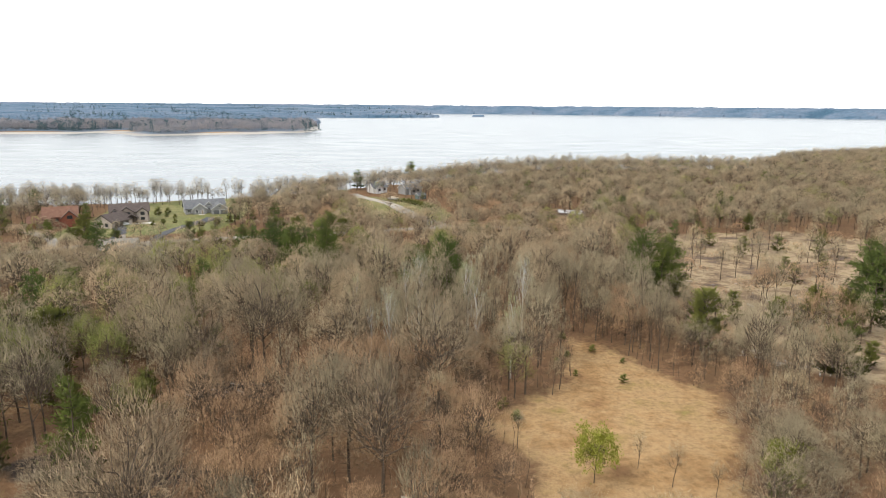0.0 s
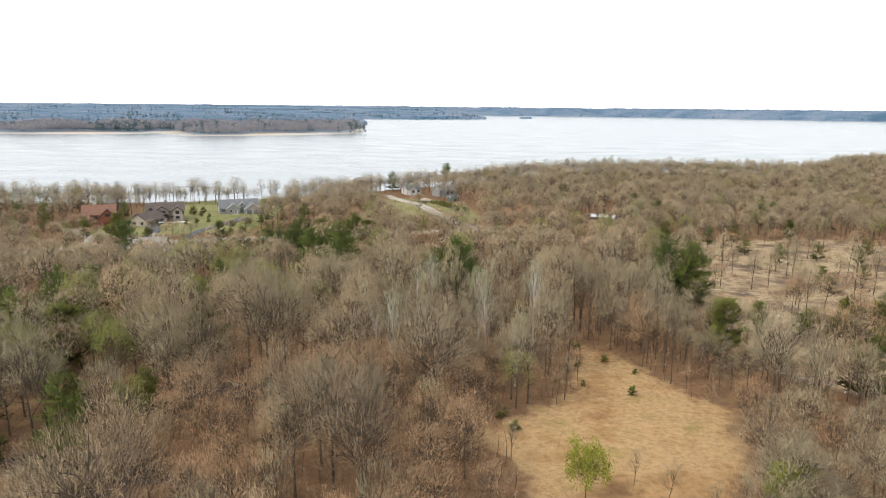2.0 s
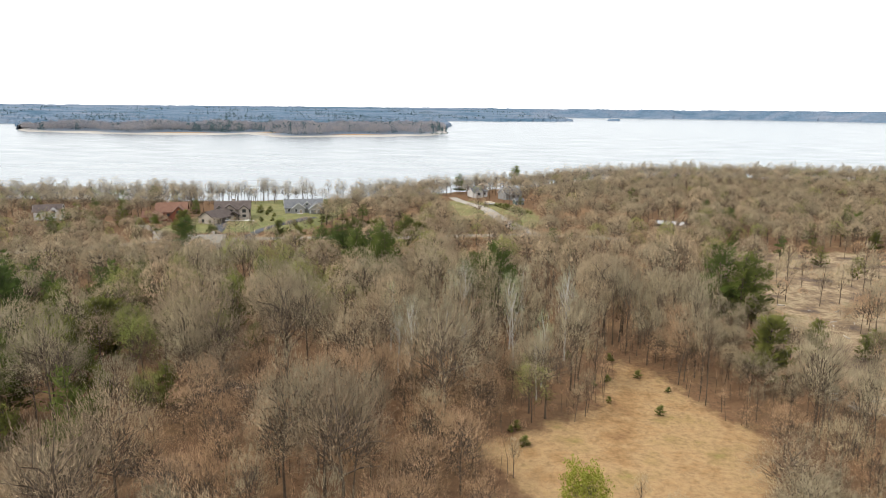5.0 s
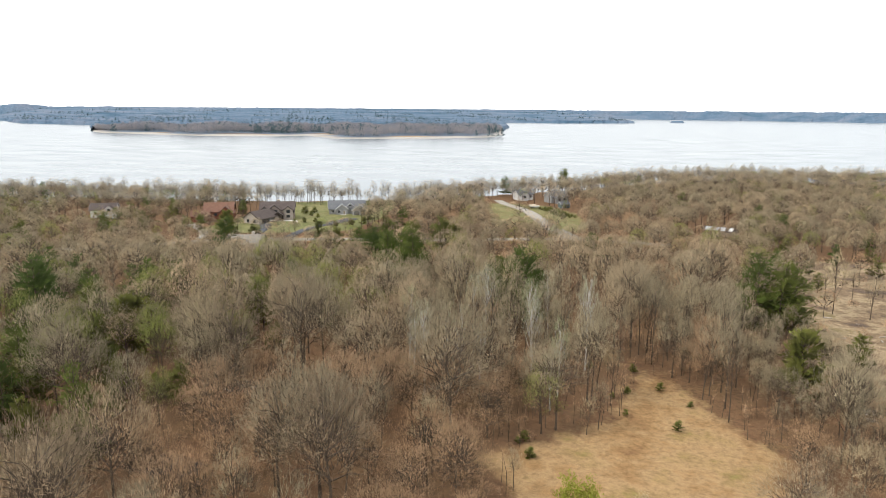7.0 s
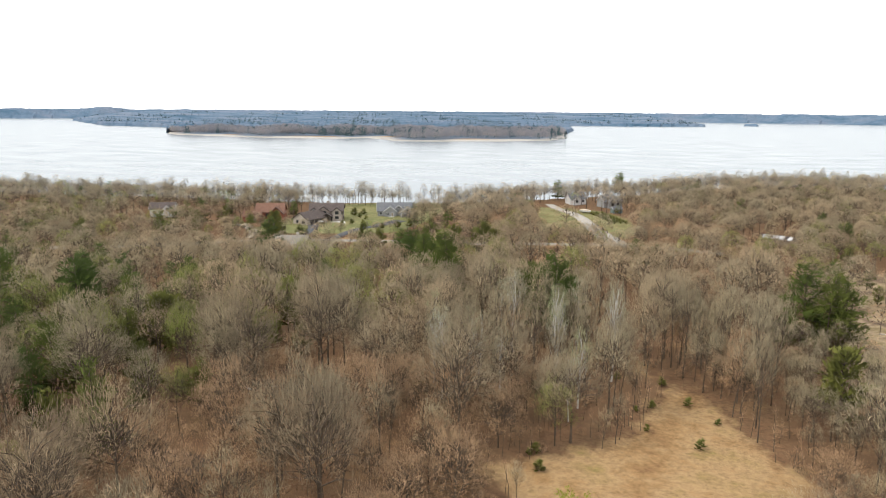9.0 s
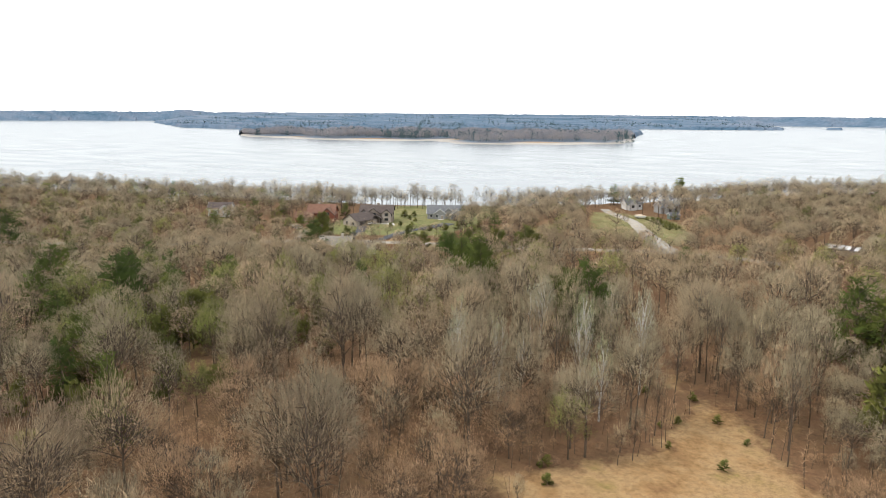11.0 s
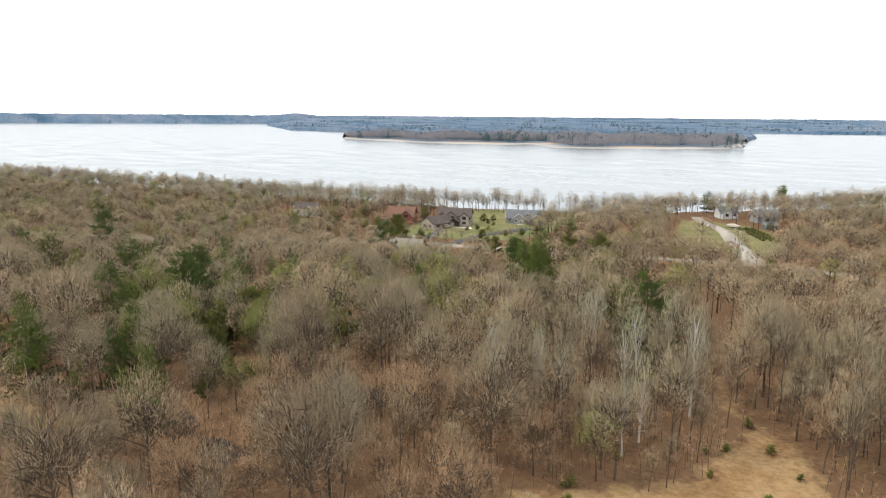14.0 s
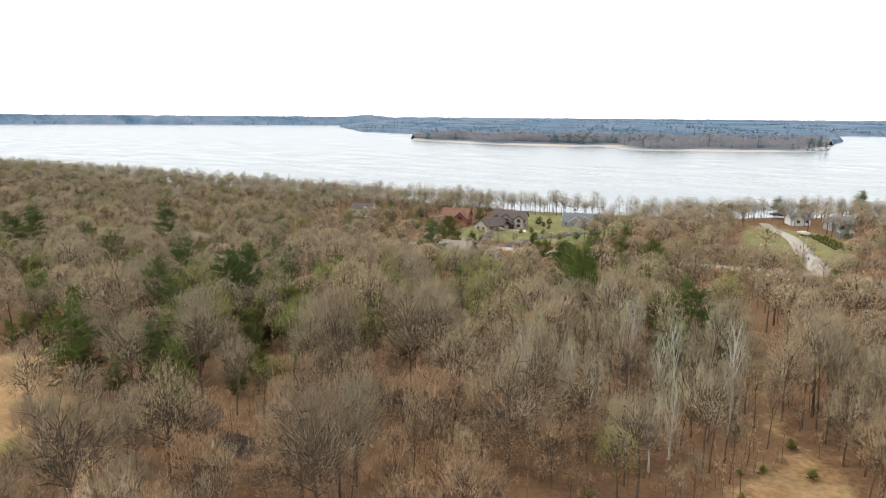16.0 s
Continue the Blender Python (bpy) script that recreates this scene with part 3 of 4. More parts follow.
# ---- where they stand ----
# trees that stand out, one by one
OWN = {
    "pine": [(-43, 226), (-52, 231), (-36, 213), (-57, 247), (-78, 276), (1, 199), (-9, 208), (-83, 280), (-39, 217), (-47, 233), (-60, 242), (-54, 237), (-4, 203), (14, 290), (20, 294), (-264, 133), (-256, 139), (-85, 114), (-95, 94), (-112, 143), (-117, 150), (-150, 150), (-141, 136), (-131, 162), (-122, 128), (-172, 296), (-126, 246),
             (-229, 185), (-199, 148), (70, 212), (64, 213), (74, 215), (157, 372), (129, 349), (94, 373), (98, 369), (220, 383), (134, 211), (118, 181), (139, 214)],
    "cedar": [(-104, 292), (-112, 300), (-96, 286), (-140, 290), (-150, 284), (-68, 276), (-56, 276), (-40, 277), (-28, 237), (1, 221), (-86, 150), (-99, 157), (-91, 139), (-68, 176), (-75, 157), (-73, 165), (-89, 147), (104, 183),
              (92, 149), (66, 166), (110, 179), (150, 331), (92, 328), (-219, 237), (-175, 145), (-147, 159), (-192, 118), (-158, 298), (84, 300), (-60, 284), (-48, 283), (-76, 286)],
    "pale": [(15.8, 147), (16.5, 154), (7, 177), (-1.5, 157), (-6, 155), (-11.5, 147), (-12, 166), (-22, 168), (-6, 183), (-17, 156), (9, 166)],
    "oak": [(27, 185), (-42, 89), (-39, 144), (-83, 82), (-15, 103), (31, 192), (52, 247)],
    "slim": [(14, 115), (34, 108), (38, 102), (44, 99), (49, 101), (26, 141), (24, 138)],
}
HOUSES = [(-160, 348, 15), (-162, 328, 11), (-186, 334, 11), (-128, 374, 16), (-127, 258, 12), (-143, 250, 8), (-248, 316, 12), (-25, 468, 13), (-10, 440, 7), (72, 378, 8)]


def species(x, y, r):
    """Which kind grows here, by the stand it belongs to."""
    g = wobble(x, y, 21)
    d = mainland(x, y)
    if d < 26:
        return "slim" if r < 0.7 else "grey"
    if -70 < x < 60 and 225 < y < 420:
        return "red" if r < 0.42 else ("oak" if r < 0.8 else ("bud" if r < 0.9 else "grey"))
    if -100 < x < -30 and 165 < y < 300:
        p = 0.24 if y > 190 else 0.10
        if r < p:
            return "cedar" if r < p * 0.55 else "pine"
        return "bud" if r < 0.55 else ("grey" if r < 0.8 else "oak")
    if -170 < x < -55 and y < 190:
        if r < 0.34:
            return "pine" if r < 0.15 else "cedar"
        return "bud" if r < 0.50 else ("oak" if r < 0.75 else "grey")
    if -50 < x < 12 and y < 150:
        return "red" if r < 0.62 else ("oak" if r < 0.80 else ("slim" if r < 0.93 else "grey"))
    if -20 < x < 34 and 148 <= y < 195:
        return "slim" if r < 0.74 else ("grey" if r < 0.84 else ("red" if r < 0.93 else "pale"))
    if 30 < x < 80 and 110 < y < 215:
        return "slim" if r < 0.72 else ("red" if r < 0.86 else "grey")
    if x > 60 and y < 160:
        return "red" if r < 0.35 else ("brush" if r < 0.6 else "grey")
    if x < -180:
        return "pine" if r < 0.09 else "cedar" if r < 0.18 else ("bud" if r < 0.34 else ("oak" if r < 0.62 else "grey"))
    if r < 0.02:
        return "pine"
    if r < 0.06:
        return "cedar"
    if r < 0.14:
        return "bud"
    return "oak" if (g > -0.1) == (r < 0.8) else "grey"


def stands():
    """All trees of the mainland: kind, x, y, yaw, scale, height scale, tint."""
    rg = np.random.default_rng(21)
    out = []
    xs, ys = [], []
    for gap, jit in ((7.9, 0.40), (4.7, 0.45)):
        u, v = np.meshgrid(np.arange(-840, 640, gap), np.arange(62, 900, gap))
        u = (u + rg.uniform(-jit, jit, u.shape) * gap).ravel()
        v = (v + rg.uniform(-jit, jit, v.shape) * gap).ravel()
        thin = ((u > -22) & (u < 36) & (v > 142) & (v < 196)) | ((u > 36) & (u < 76) & (v > 100) & (v < 215)) | (mainland(u, v) < 26)
        pickd = thin if gap < 6 else ~thin
        xs.append(u[pickd])
        ys.append(v[pickd])
    xs, ys = np.concatenate(xs), np.concatenate(ys)
    md = mainland(xs, ys)
    dist = np.hypot(xs - 35, ys - 22)
    seen = np.zeros(len(xs), bool)
    for ex, ey, yaw in ((0, 0, 0), (18, 6, 8.5), (31, 13, 16), (47, 23, 26), (62, 40, 41)):
        off = np.degrees(np.arctan2(xs - ex, ys - ey)) + yaw
        seen |= (np.abs(off) < 37.5) & (np.hypot(xs - ex, ys - ey) > 72)
    keep = (md > 4) & seen
    clear = deep(CLEARING, xs, ys)
    sand = deep(SANDY, xs, ys)
    own = np.min([np.hypot(xs - u, ys - v) for places in OWN.values() for u, v in places], 0)
    roads = np.minimum(near_line(LAKE_ROAD, xs, ys) - 2.5, near_line(CROSS_ROAD, xs, ys))
    lawn_d = np.maximum(deep(LAWN, xs, ys), deep(VERGE, xs, ys))
    field = deep(FIELD, xs, ys)
    track = near_line(TRACK, xs, ys)
    house = np.min([np.hypot(xs - u, ys - v) - q for u, v, q in HOUSES], 0)
    pond = np.min([np.hypot((xs - u) / rx, (ys - v) / ry) for u, v, rx, ry in PONDS], 0)
    r = rg.uniform(0, 1, (6, len(xs)))
    keep &= ~((clear > -1.0) | (roads < 5.0) | ((lawn_d > 1) & (md > 25)) | (field > 1) | (house < 0) | (pond < 1.15) | (own < 4.2))
    keep &= ~((track < 4.2) & (r[0] > 0.15))
    keep &= ~((sand > 2) & (r[0] > 0.55))
    dens = 0.93 + 0.1 * wobble(xs, ys, 17)
    dens = np.where((xs > -22) & (xs < 36) & (ys > 142) & (ys < 196), 0.66, dens)
    dens = np.where((xs > 36) & (xs < 76) & (ys > 100) & (ys < 215), 0.78, dens)
    dens = np.where(md < 26, 0.85, dens)
    dens = np.where((md < 40) & (xs > -150) & (xs < -100), 0.6, dens)
    low_front = ((xs > -196) & (xs < -70) & (ys > 228) & (ys < 328)) | ((xs > -40) & (xs < 8) & (ys > 326) & (ys < 350)) | ((xs > -256) & (xs < -222) & (ys > 276) & (ys < 316)) | (((xs - 63) / 13) ** 2 + ((ys - 342) / 24) ** 2 < 1)
    dens = np.where(low_front, 1.0, dens)
    dens = np.where((xs > -185) & (xs < -95) & (ys > 262) & (ys < 330), 0.9, dens)
    keep &= r[1] < dens
    for q in np.nonzero(keep)[0]:
        kind = species(xs[q], ys[q], r[2][q])
        if sand[q] > 2 and kind not in ("pine",):
            kind = ("cedar", "slim", "brush", "red", "brush", "slim", "brush")[int(r[3][q] * 7)]
        s = 0.74 + 0.42 * r[4][q]
        if md[q] < 30:
            s *= 1.0 if kind == "slim" else 0.8
        # tall timber in the hollow, lower woods towards the lake
        old = 1 - float(ease(dist[q], 150, 330))
        tall = 1 + (0.12 if kind in ("red", "brush", "cedar") else 0.34) * old
        s *= 1.04 + 0.1 * old
        if ys[q] < 128 and xs[q] > 10:
            s, tall = s * 0.8, 1.05
        elif 57 < xs[q] < 84 and 145 < ys[q] < 213 or -96 < xs[q] < -48 and ys[q] < 97:
            s, tall = s * 0.72, 1.0
        if low_front[q]:
            tall = 1.0
            s *= (0.6 if ys[q] > 262 else 0.85) if -196 < xs[q] < -70 else 0.5
        out.append((kind, xs[q], ys[q], r[5][q] * math.tau, s, s * tall * (0.86 + 0.28 * r[3][q]), r[0][q], dist[q]))
    return out


LABELS = {"oak": ("oak_tree", "leafless oak with a broad grey-brown twiggy crown", "tree"),
          "grey": ("ash_tree", "leafless grey tree with dense fine upright twigs", "tree"),
          "red": ("maple_tree", "low leafless reddish-brown tree with a bushy crown", "tree"),
          "slim": ("aspen_tree", "slender leafless aspen with a narrow grey crown", "tree"),
          "bud": ("budding_tree", "tree with a yellowish-green haze of opening buds", "tree"),
          "pale": ("birch_tree", "pale birch with a white trunk and bare branches", "tree"),
          "pine": ("pine_tree", "dark green pine with layered boughs among bare trees", "tree"),
          "cedar": ("cedar_tree", "olive-green young conifer standing among bare trees", "tree"),
          "brush": ("brush", "leafless brown brush on the forest floor", "shrub")}
proto = {}


def plant(kind, variant, m, label="", group=""):
    """A tree of its own near the camera's way: trunk and crown."""
    key = (kind, variant)
    name, lab, cat = LABELS[kind]
    if key not in proto:
        wood, tw, out = NEAR[kind][variant]
        root = new(name)
        soup_object("trunk", wood, M[BARK[kind]], root)
        soup_object("crown", tw, M[TWIG[kind]], root, faces=out)
        tagged(root, lab, cat, group or "trees of the near wood")
        root.matrix_basis = m
        proto[key] = ob = root
    else:
        ob = copy_thing(proto[key], m @ Matrix.Diagonal((*(1 / v for v in proto[key].scale), 1)))
    if label:
        tagged(ob, label)
    return ob


trees = sorted(stands(), key=lambda t: t[7])
SINGLE = 280
for kind, x, y, yaw, s, sz, tint, d in trees[:SINGLE]:
    v = int(tint * 97) % len(NEAR[kind])
    plant(kind, v, Matrix.LocRotScale((x, y, float(height(x, y)) - 0.1), Euler((0, 0, yaw)), (s, s, sz)))

for kind, places in OWN.items():
    for q, (x, y) in enumerate(places):
        s = {"oak": 1.2, "slim": 0.7, "cedar": 1.85, "pine": 1.6}.get(kind, 1.0) * (0.85 + 0.3 * ((q * 37 % 11) / 10))
        if y > 284 and kind == "cedar":
            s *= 0.62
        if y > 260 and kind == "pine":
            s *= 0.62
        if y < 110 and kind == "slim":
            s *= 0.8
        tall = s * (1.35 if kind in ("pale", "oak") else (1.15 if kind == "pine" and y < 235 else 1.0))
        plant(kind, q % len(NEAR[kind]), Matrix.LocRotScale((x, y, float(height(x, y)) - 0.1), Euler((0, 0, q * 1.7)), (s, s, tall)))
for x, y, s in ((-60, 486, 1.25), (-25, 530, 1.5), (90, 393, 1.15), (148, 360, 1.1)):
    plant("pine", int(abs(x)) % 3, Matrix.LocRotScale((x, y, float(height(x, y)) - 0.1), Euler((0, 0, x)), (s * 0.9, s * 0.9, s)), "tall dark green white pine rising over bare treetops")
for x, y, s in ((41, 145, 0.30), (13, 132, 0.28), (15, 126, 0.3), (31, 149, 0.2), (38, 164, 0.28), (44, 157, 0.2), (28, 157, 0.18), (12, 131, 0.2), (32, 173, 0.3), (22, 173, 0.26), (31, 160, 0.24)):
    plant("cedar", int(x) % 3, Matrix.LocRotScale((x, y, float(height(x, y)) - 0.05), Euler((0, 0, y)), (s * 1.3, s * 1.3, s)), "small dark juniper bush in dry grass")
for k in range(27):
    row, q = k % 3, k // 3
    x, y = -27 + q * 2.2 + row * 3.0, 428 - q * 3.7 + row * 1.2
    plant("cedar", k % 3, Matrix.LocRotScale((x, y, float(height(x, y)) - 0.05), Euler((0, 0, k)), (0.4, 0.4, 0.26)), "low planted evergreen in a garden row", "evergreens in rows")
for x, y, s in ((-142, 333, 0.45), (-139, 338, 0.5), (-135, 343, 0.4), (-150, 372, 0.6), (-146, 360, 0.5), (-118, 332, 0.6), (-112, 338, 0.7), (-153, 366, 0.8), (-140, 356, 0.4), (-108, 345, 0.7), (-172, 312, 0.6)):
    plant("cedar", int(x) % 3, Matrix.LocRotScale((x, y, float(height(x, y)) - 0.05), Euler((0, 0, y)), (s * 1.1, s * 1.1, s * 0.8)), "clipped dark evergreen shrub on a lawn", "lawn shrubs")
for x, y, s in ((25.5, 103.5, 1.0), (54.5, 99, 0.95)):
    wood, tw, out = NEAR["red"][1]
    leafing = tagged(new("budding_tree"), "small tree covered in fresh yellow-green leaves", "tree")
    soup_object("trunk", wood, M["bark"], leafing)
    soup_object("crown", leafy(int(x), tw, 4200, 0.36), M["leaf_new"], leafing)
    leafing.matrix_basis = Matrix.LocRotScale((x, y, float(height(x, y)) - 0.1), Euler((0, 0, x)), (0.7 * s, 0.7 * s, 0.95 * s))

bulk = {}
base = height(np.array([t[1] for t in trees[SINGLE:]]), np.array([t[2] for t in trees[SINGLE:]])) - 0.1
for (kind, x, y, yaw, s, sz, tint, d), z0 in zip(trees[SINGLE:], base):
    lod = MIDDLE if d < 215 else (FAR if d < 370 else (FAINT if d < 510 else DIM))
    wood, tw, out = lod[kind][int(tint * 97) % len(lod[kind])]
    bulk.setdefault((kind, 0), []).append((turned(wood, x, y, z0, yaw, s, sz), tint))
    bulk.setdefault((kind, 1), []).append((turned(tw, x, y, z0, yaw, s, sz), tint))
    bulk.setdefault((kind, 2), []).append(turned(out, 0, 0, 0, yaw, 1, 1))
STAND_NAMES = {"oak": ("oak_woods", "dense stand of leafless grey-brown oaks"), "grey": ("ash_woods", "dense stand of leafless grey trees"),
               "red": ("maple_thicket", "thicket of leafless reddish-brown maples"), "slim": ("aspen_woods", "rows of slender leafless aspens"),
               "bud": ("budding_woods", "scattered trees hazy with yellow-green buds"), "pale": ("birch_grove", "pale white-stemmed birches without leaves"),
               "pine": ("pine_woods", "dark green pines scattered through bare woods"), "cedar": ("young_conifers", "olive-green young conifers scattered in bare woods"),
               "brush": ("brushwood", "leafless brown brush on open ground")}
for kind in LABELS:
    if (kind, 1) not in bulk:
        continue
    w = np.concatenate([t for t, _ in bulk[kind, 0]])
    c = np.concatenate([t for t, _ in bulk[kind, 1]])
    tint = np.concatenate([np.full(len(t), q) for t, q in bulk[kind, 1]])
    root = new(STAND_NAMES[kind][0])
    tagged(root, STAND_NAMES[kind][1], "woods", kind="stuff")
    soup_object("trunks", w, M[BARK[kind]], root)
    soup_object("crowns", c, M[TWIG[kind]], root, tint, np.concatenate(bulk[kind, 2]))

# saplings, and low brush under the near trees
rg = np.random.default_rng(31)
stems, whips, brush, brush_tw, brush_out = [], [], [], [], []
for zone_x, zone_y, count in (((-24, 36), (138, 200), 330), ((36, 78), (108, 210), 200), ((-60, 14), (92, 150), 220), ((-110, -50), (90, 190), 120)):
    sx, sy = rg.uniform(*zone_x, count), rg.uniform(*zone_y, count)
    ok = (deep(CLEARING, sx, sy) < 0.5) & (near_line(TRACK, sx, sy) > 3.5)
    sx, sy = sx[ok], sy[ok]
    sz = height(sx, sy) - 0.1
    hh = rg.uniform(3.0, 8.5, len(sx))
    foot = np.column_stack([sx, sy, sz])
    mid_ = foot + np.column_stack([rg.normal(0, 0.12, (len(sx), 2)) * hh[:, None] * 0.3, hh * 0.5])
    tip = mid_ + np.column_stack([rg.normal(0, 0.1, (len(sx), 2)) * hh[:, None] * 0.4, hh * 0.5])
    stems += [tubes(foot, mid_, 0.007 * hh + 0.015, 0.005 * hh + 0.01), tubes(mid_, tip, 0.005 * hh + 0.01, 0.01)]
    w = rg.integers(0, len(sx), len(sx) * 26)
    t = rg.uniform(0.45, 1.0, (len(w), 1))
    p = np.where(t < 0.5, foot[w] + (mid_[w] - foot[w]) * t * 2, mid_[w] + (tip[w] - mid_[w]) * (t - 0.5) * 2)
    whips.append(blades(p, rg.normal(size=(len(w), 3)) * 0.7 + np.array([0, 0, 0.8]), rg.uniform(0.5, 1.3, len(w)), np.full(len(w), 0.06), rg))
    for x, y, z in list(zip(sx, sy, sz))[::3]:
        v, yaw, sc = int(rg.integers(0, 3)), rg.uniform(0, math.tau), rg.uniform(0.35, 0.8)
        wd, tw, out = MIDDLE["brush"][v]
        x, y = x + rg.normal(0, 2), y + rg.normal(0, 2)
        brush.append(turned(wd, x, y, z, yaw, sc, sc))
        brush_tw.append(turned(tw, x, y, z, yaw, sc, sc))
        brush_out.append(turned(out, 0, 0, 0, yaw, 1, 1))
thicket = tagged(new("saplings"), "thin bare saplings under the taller trees", "saplings", kind="stuff")
soup_object("stems", np.concatenate(stems), M["bark"], thicket)
soup_object("twigs", np.concatenate(whips), M["twig_red"], thicket, rg.uniform(0, 1, sum(len(w) for w in whips)), np.tile([[0, 0, 1.0]], (sum(len(w) for w in whips), 1)))
scrub = tagged(new("undergrowth"), "low brown leafless undergrowth on the forest floor", "undergrowth", kind="stuff")
soup_object("stems", np.concatenate(brush), M["bark"], scrub)
soup_object("twigs", np.concatenate(brush_tw), M["twig_red"], scrub, np.full(sum(len(w) for w in brush_tw), 0.3), np.concatenate(brush_out))

# ---- woods beyond the lake ----
rg = np.random.default_rng(5)
woods = {}
HARD = [bare_tree(900 + s, 16 + s % 2, 6.2, 0.10, 8, 105, 0.9, 2.0, 0.4, 0.012, 0) for s in range(4)]
SOFT = [pine_tree(950 + s, 18, 4.5, 80, 1.6, 2.4) for s in range(3)]
for lo, hi, gap in ((1300, 2050, 11.0),):
    xs, ys = np.meshgrid(np.arange(-4800, 3600, gap), np.arange(1250, 4950, gap))
    xs = (xs + rg.uniform(-0.5, 0.5, xs.shape) * gap).ravel()
    ys = (ys + rg.uniform(-0.5, 0.5, ys.shape) * gap).ravel()
    d = np.hypot(xs, ys)
    k = (d > lo) & (d < hi) & (np.degrees(np.arctan2(xs, ys)) > -80) & (np.degrees(np.arctan2(xs, ys)) < 40)
    xs, ys, d = xs[k], ys[k], d[k]
    s = shelf(xs, ys)
    gaps = wobble(xs, ys, 60)
    k = ((s > 12) | ((d > 4200) & (s > 1))) & ((s > 60) | (gaps > -0.3)) & (np.min([np.hypot((xs - u) / rx, (ys - v) / ry) for u, v, rx, ry in OPENINGS], 0) > 1)
    xs, ys, d, gaps = xs[k], ys[k], d[k], gaps[k]
    zs = height(xs, ys)
    for x, y, z, dd, g in zip(xs, ys, zs, d, wobble(xs, ys, 170)):
        u, yaw, sc = rg.uniform(), rg.uniform(0, math.tau), rg.uniform(0.75, 1.1) * (1.08 + 0.5 * float(wobble(x, y, 52)))
        dark = u < 0.05 + 0.4 * (g > 0.3)
        wood, tw = (SOFT if dark else HARD)[int(u * 991) % 3]
        t = turned(tw if dark else np.concatenate([tw, wood[:36]]), x, y, z, yaw, sc, sc)
        woods.setdefault(bool(dark), []).append((t, np.full(len(t), u * 7 % 1)))
for x, y in ((-301, 1532), (-296, 1548), (-287, 1560), (-279, 1574)):
    t = turned(SOFT[int(y) % 3][1], x, y, 0.5, x, 0.95, 1.1)
    woods[True].append((t, np.full(len(t), 0.1)))
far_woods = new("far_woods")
tagged(far_woods, "bare woods and pines across the lake, tinted blue-grey as haze", "woods", kind="stuff")
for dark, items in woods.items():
    soup_object("pine_crowns" if dark else "bare_crowns", np.concatenate([t for t, _ in items]), M["haze_tinted_needle" if dark else "haze_tinted_twig"], far_woods, np.concatenate([q for _, q in items]))

# beyond that the treetops close to one rough canopy
rr = [2000.0]
while rr[-1] < 4930:
    rr.append(rr[-1] * 1.011)
rr, aa = np.array(rr), np.radians(np.arange(-80, 41, 0.14))
RR, AA = np.meshgrid(rr, aa)
cx, cy = (RR * np.sin(AA)).ravel(), (RR * np.cos(AA)).ravel()
cs = shelf(cx, cy)
cz = height(cx, cy) + rise(cx, cy) + 9.5 + rg.normal(0, 1, len(cx)) * np.where(np.hypot(cx, cy) > 3500, 0.9, 2.2) + 3 * wobble(cx, cy, 70)
cz = np.where(cs < 3, -2.5, np.where(cs < 30, np.minimum(cz, 9 + 0.3 * cs), cz))
na, nr = RR.shape
i = (np.arange(na - 1)[:, None] * nr + np.arange(nr - 1)[None, :]).ravel()
q = np.stack([i, i + 1, i + 1 + nr, i + nr], 1)
q = q[(cs[q] > 3).any(1)]
used, q = np.unique(q, return_inverse=True)
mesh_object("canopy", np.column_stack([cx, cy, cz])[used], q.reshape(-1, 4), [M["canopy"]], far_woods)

# conifers that stand over it in loose clumps
ex, ey = rg.uniform(-3900, 900, 26000), rg.uniform(1700, 4500, 26000)
er, ea = np.hypot(ex, ey), np.degrees(np.arctan2(ex, ey))
clump = wobble(ex, ey, 150) + 0.6 * wobble(ex, ey, 47)
k = (er > 1750) & (er < 4500) & (ea > -66) & (ea < 12) & (shelf(ex, ey) > 14) & (clump > 0.42 - 0.3 * (rg.uniform(0, 1, len(ex)) < 0.06))
ex, ey = ex[k][:2600], ey[k][:2600]
spires = []
SPIRE = [pine_tree(970 + q, 19, 4.2, 24, 2.6, 3.4) for q in range(3)]
for q, (x, y, z) in enumerate(zip(ex, ey, height(ex, ey) + rise(ex, ey))):
    sc = rg.uniform(0.75, 1.15)
    spires.append(turned(SPIRE[q % 3][1], x, y, z + rg.uniform(-2, 2), rg.uniform(0, math.tau), sc, sc))
soup_object("pine_spires", np.concatenate(spires), M["haze_tinted_needle"], far_woods, rg.uniform(0, 1, len(spires) * 24))


# ---- buildings ----
def part(name, bm, mat, parent, label=""):
    me = bpy.data.meshes.new(name)
    bm.normal_update()
    bm.to_mesh(me)
    bm.free()
    me.materials.append(mat)
    ob = new(name, me)
    ob.parent = parent
    if label:
        tagged(ob, label)
    return ob


def box(bm, c, s, turn=0.0, bevel=0.0):
    r = bmesh.ops.create_cube(bm, size=1.0, matrix=Matrix.Translation(c) @ Matrix.Rotation(turn, 4, "Z") @ Matrix.Diagonal((*s, 1)))
    if bevel:
        es = list({e for v in r["verts"] for e in v.link_edges})
        bmesh.ops.bevel(bm, geom=es, offset=bevel, segments=1, affect="EDGES")
    return bm


def prism(bm, profile, lo, hi, m):
    """A profile in (across, up), drawn out along x from lo to hi, then placed by m."""
    a = [bm.verts.new(m @ Vector((lo, y, z))) for y, z in profile]
    b = [bm.verts.new(m @ Vector((hi, y, z))) for y, z in profile]
    k = len(profile)
    bm.faces.new(a[::-1])
    bm.faces.new(b)
    for q in range(k):
        bm.faces.new((a[q], a[(q + 1) % k], b[(q + 1) % k], b[q]))
    return bm


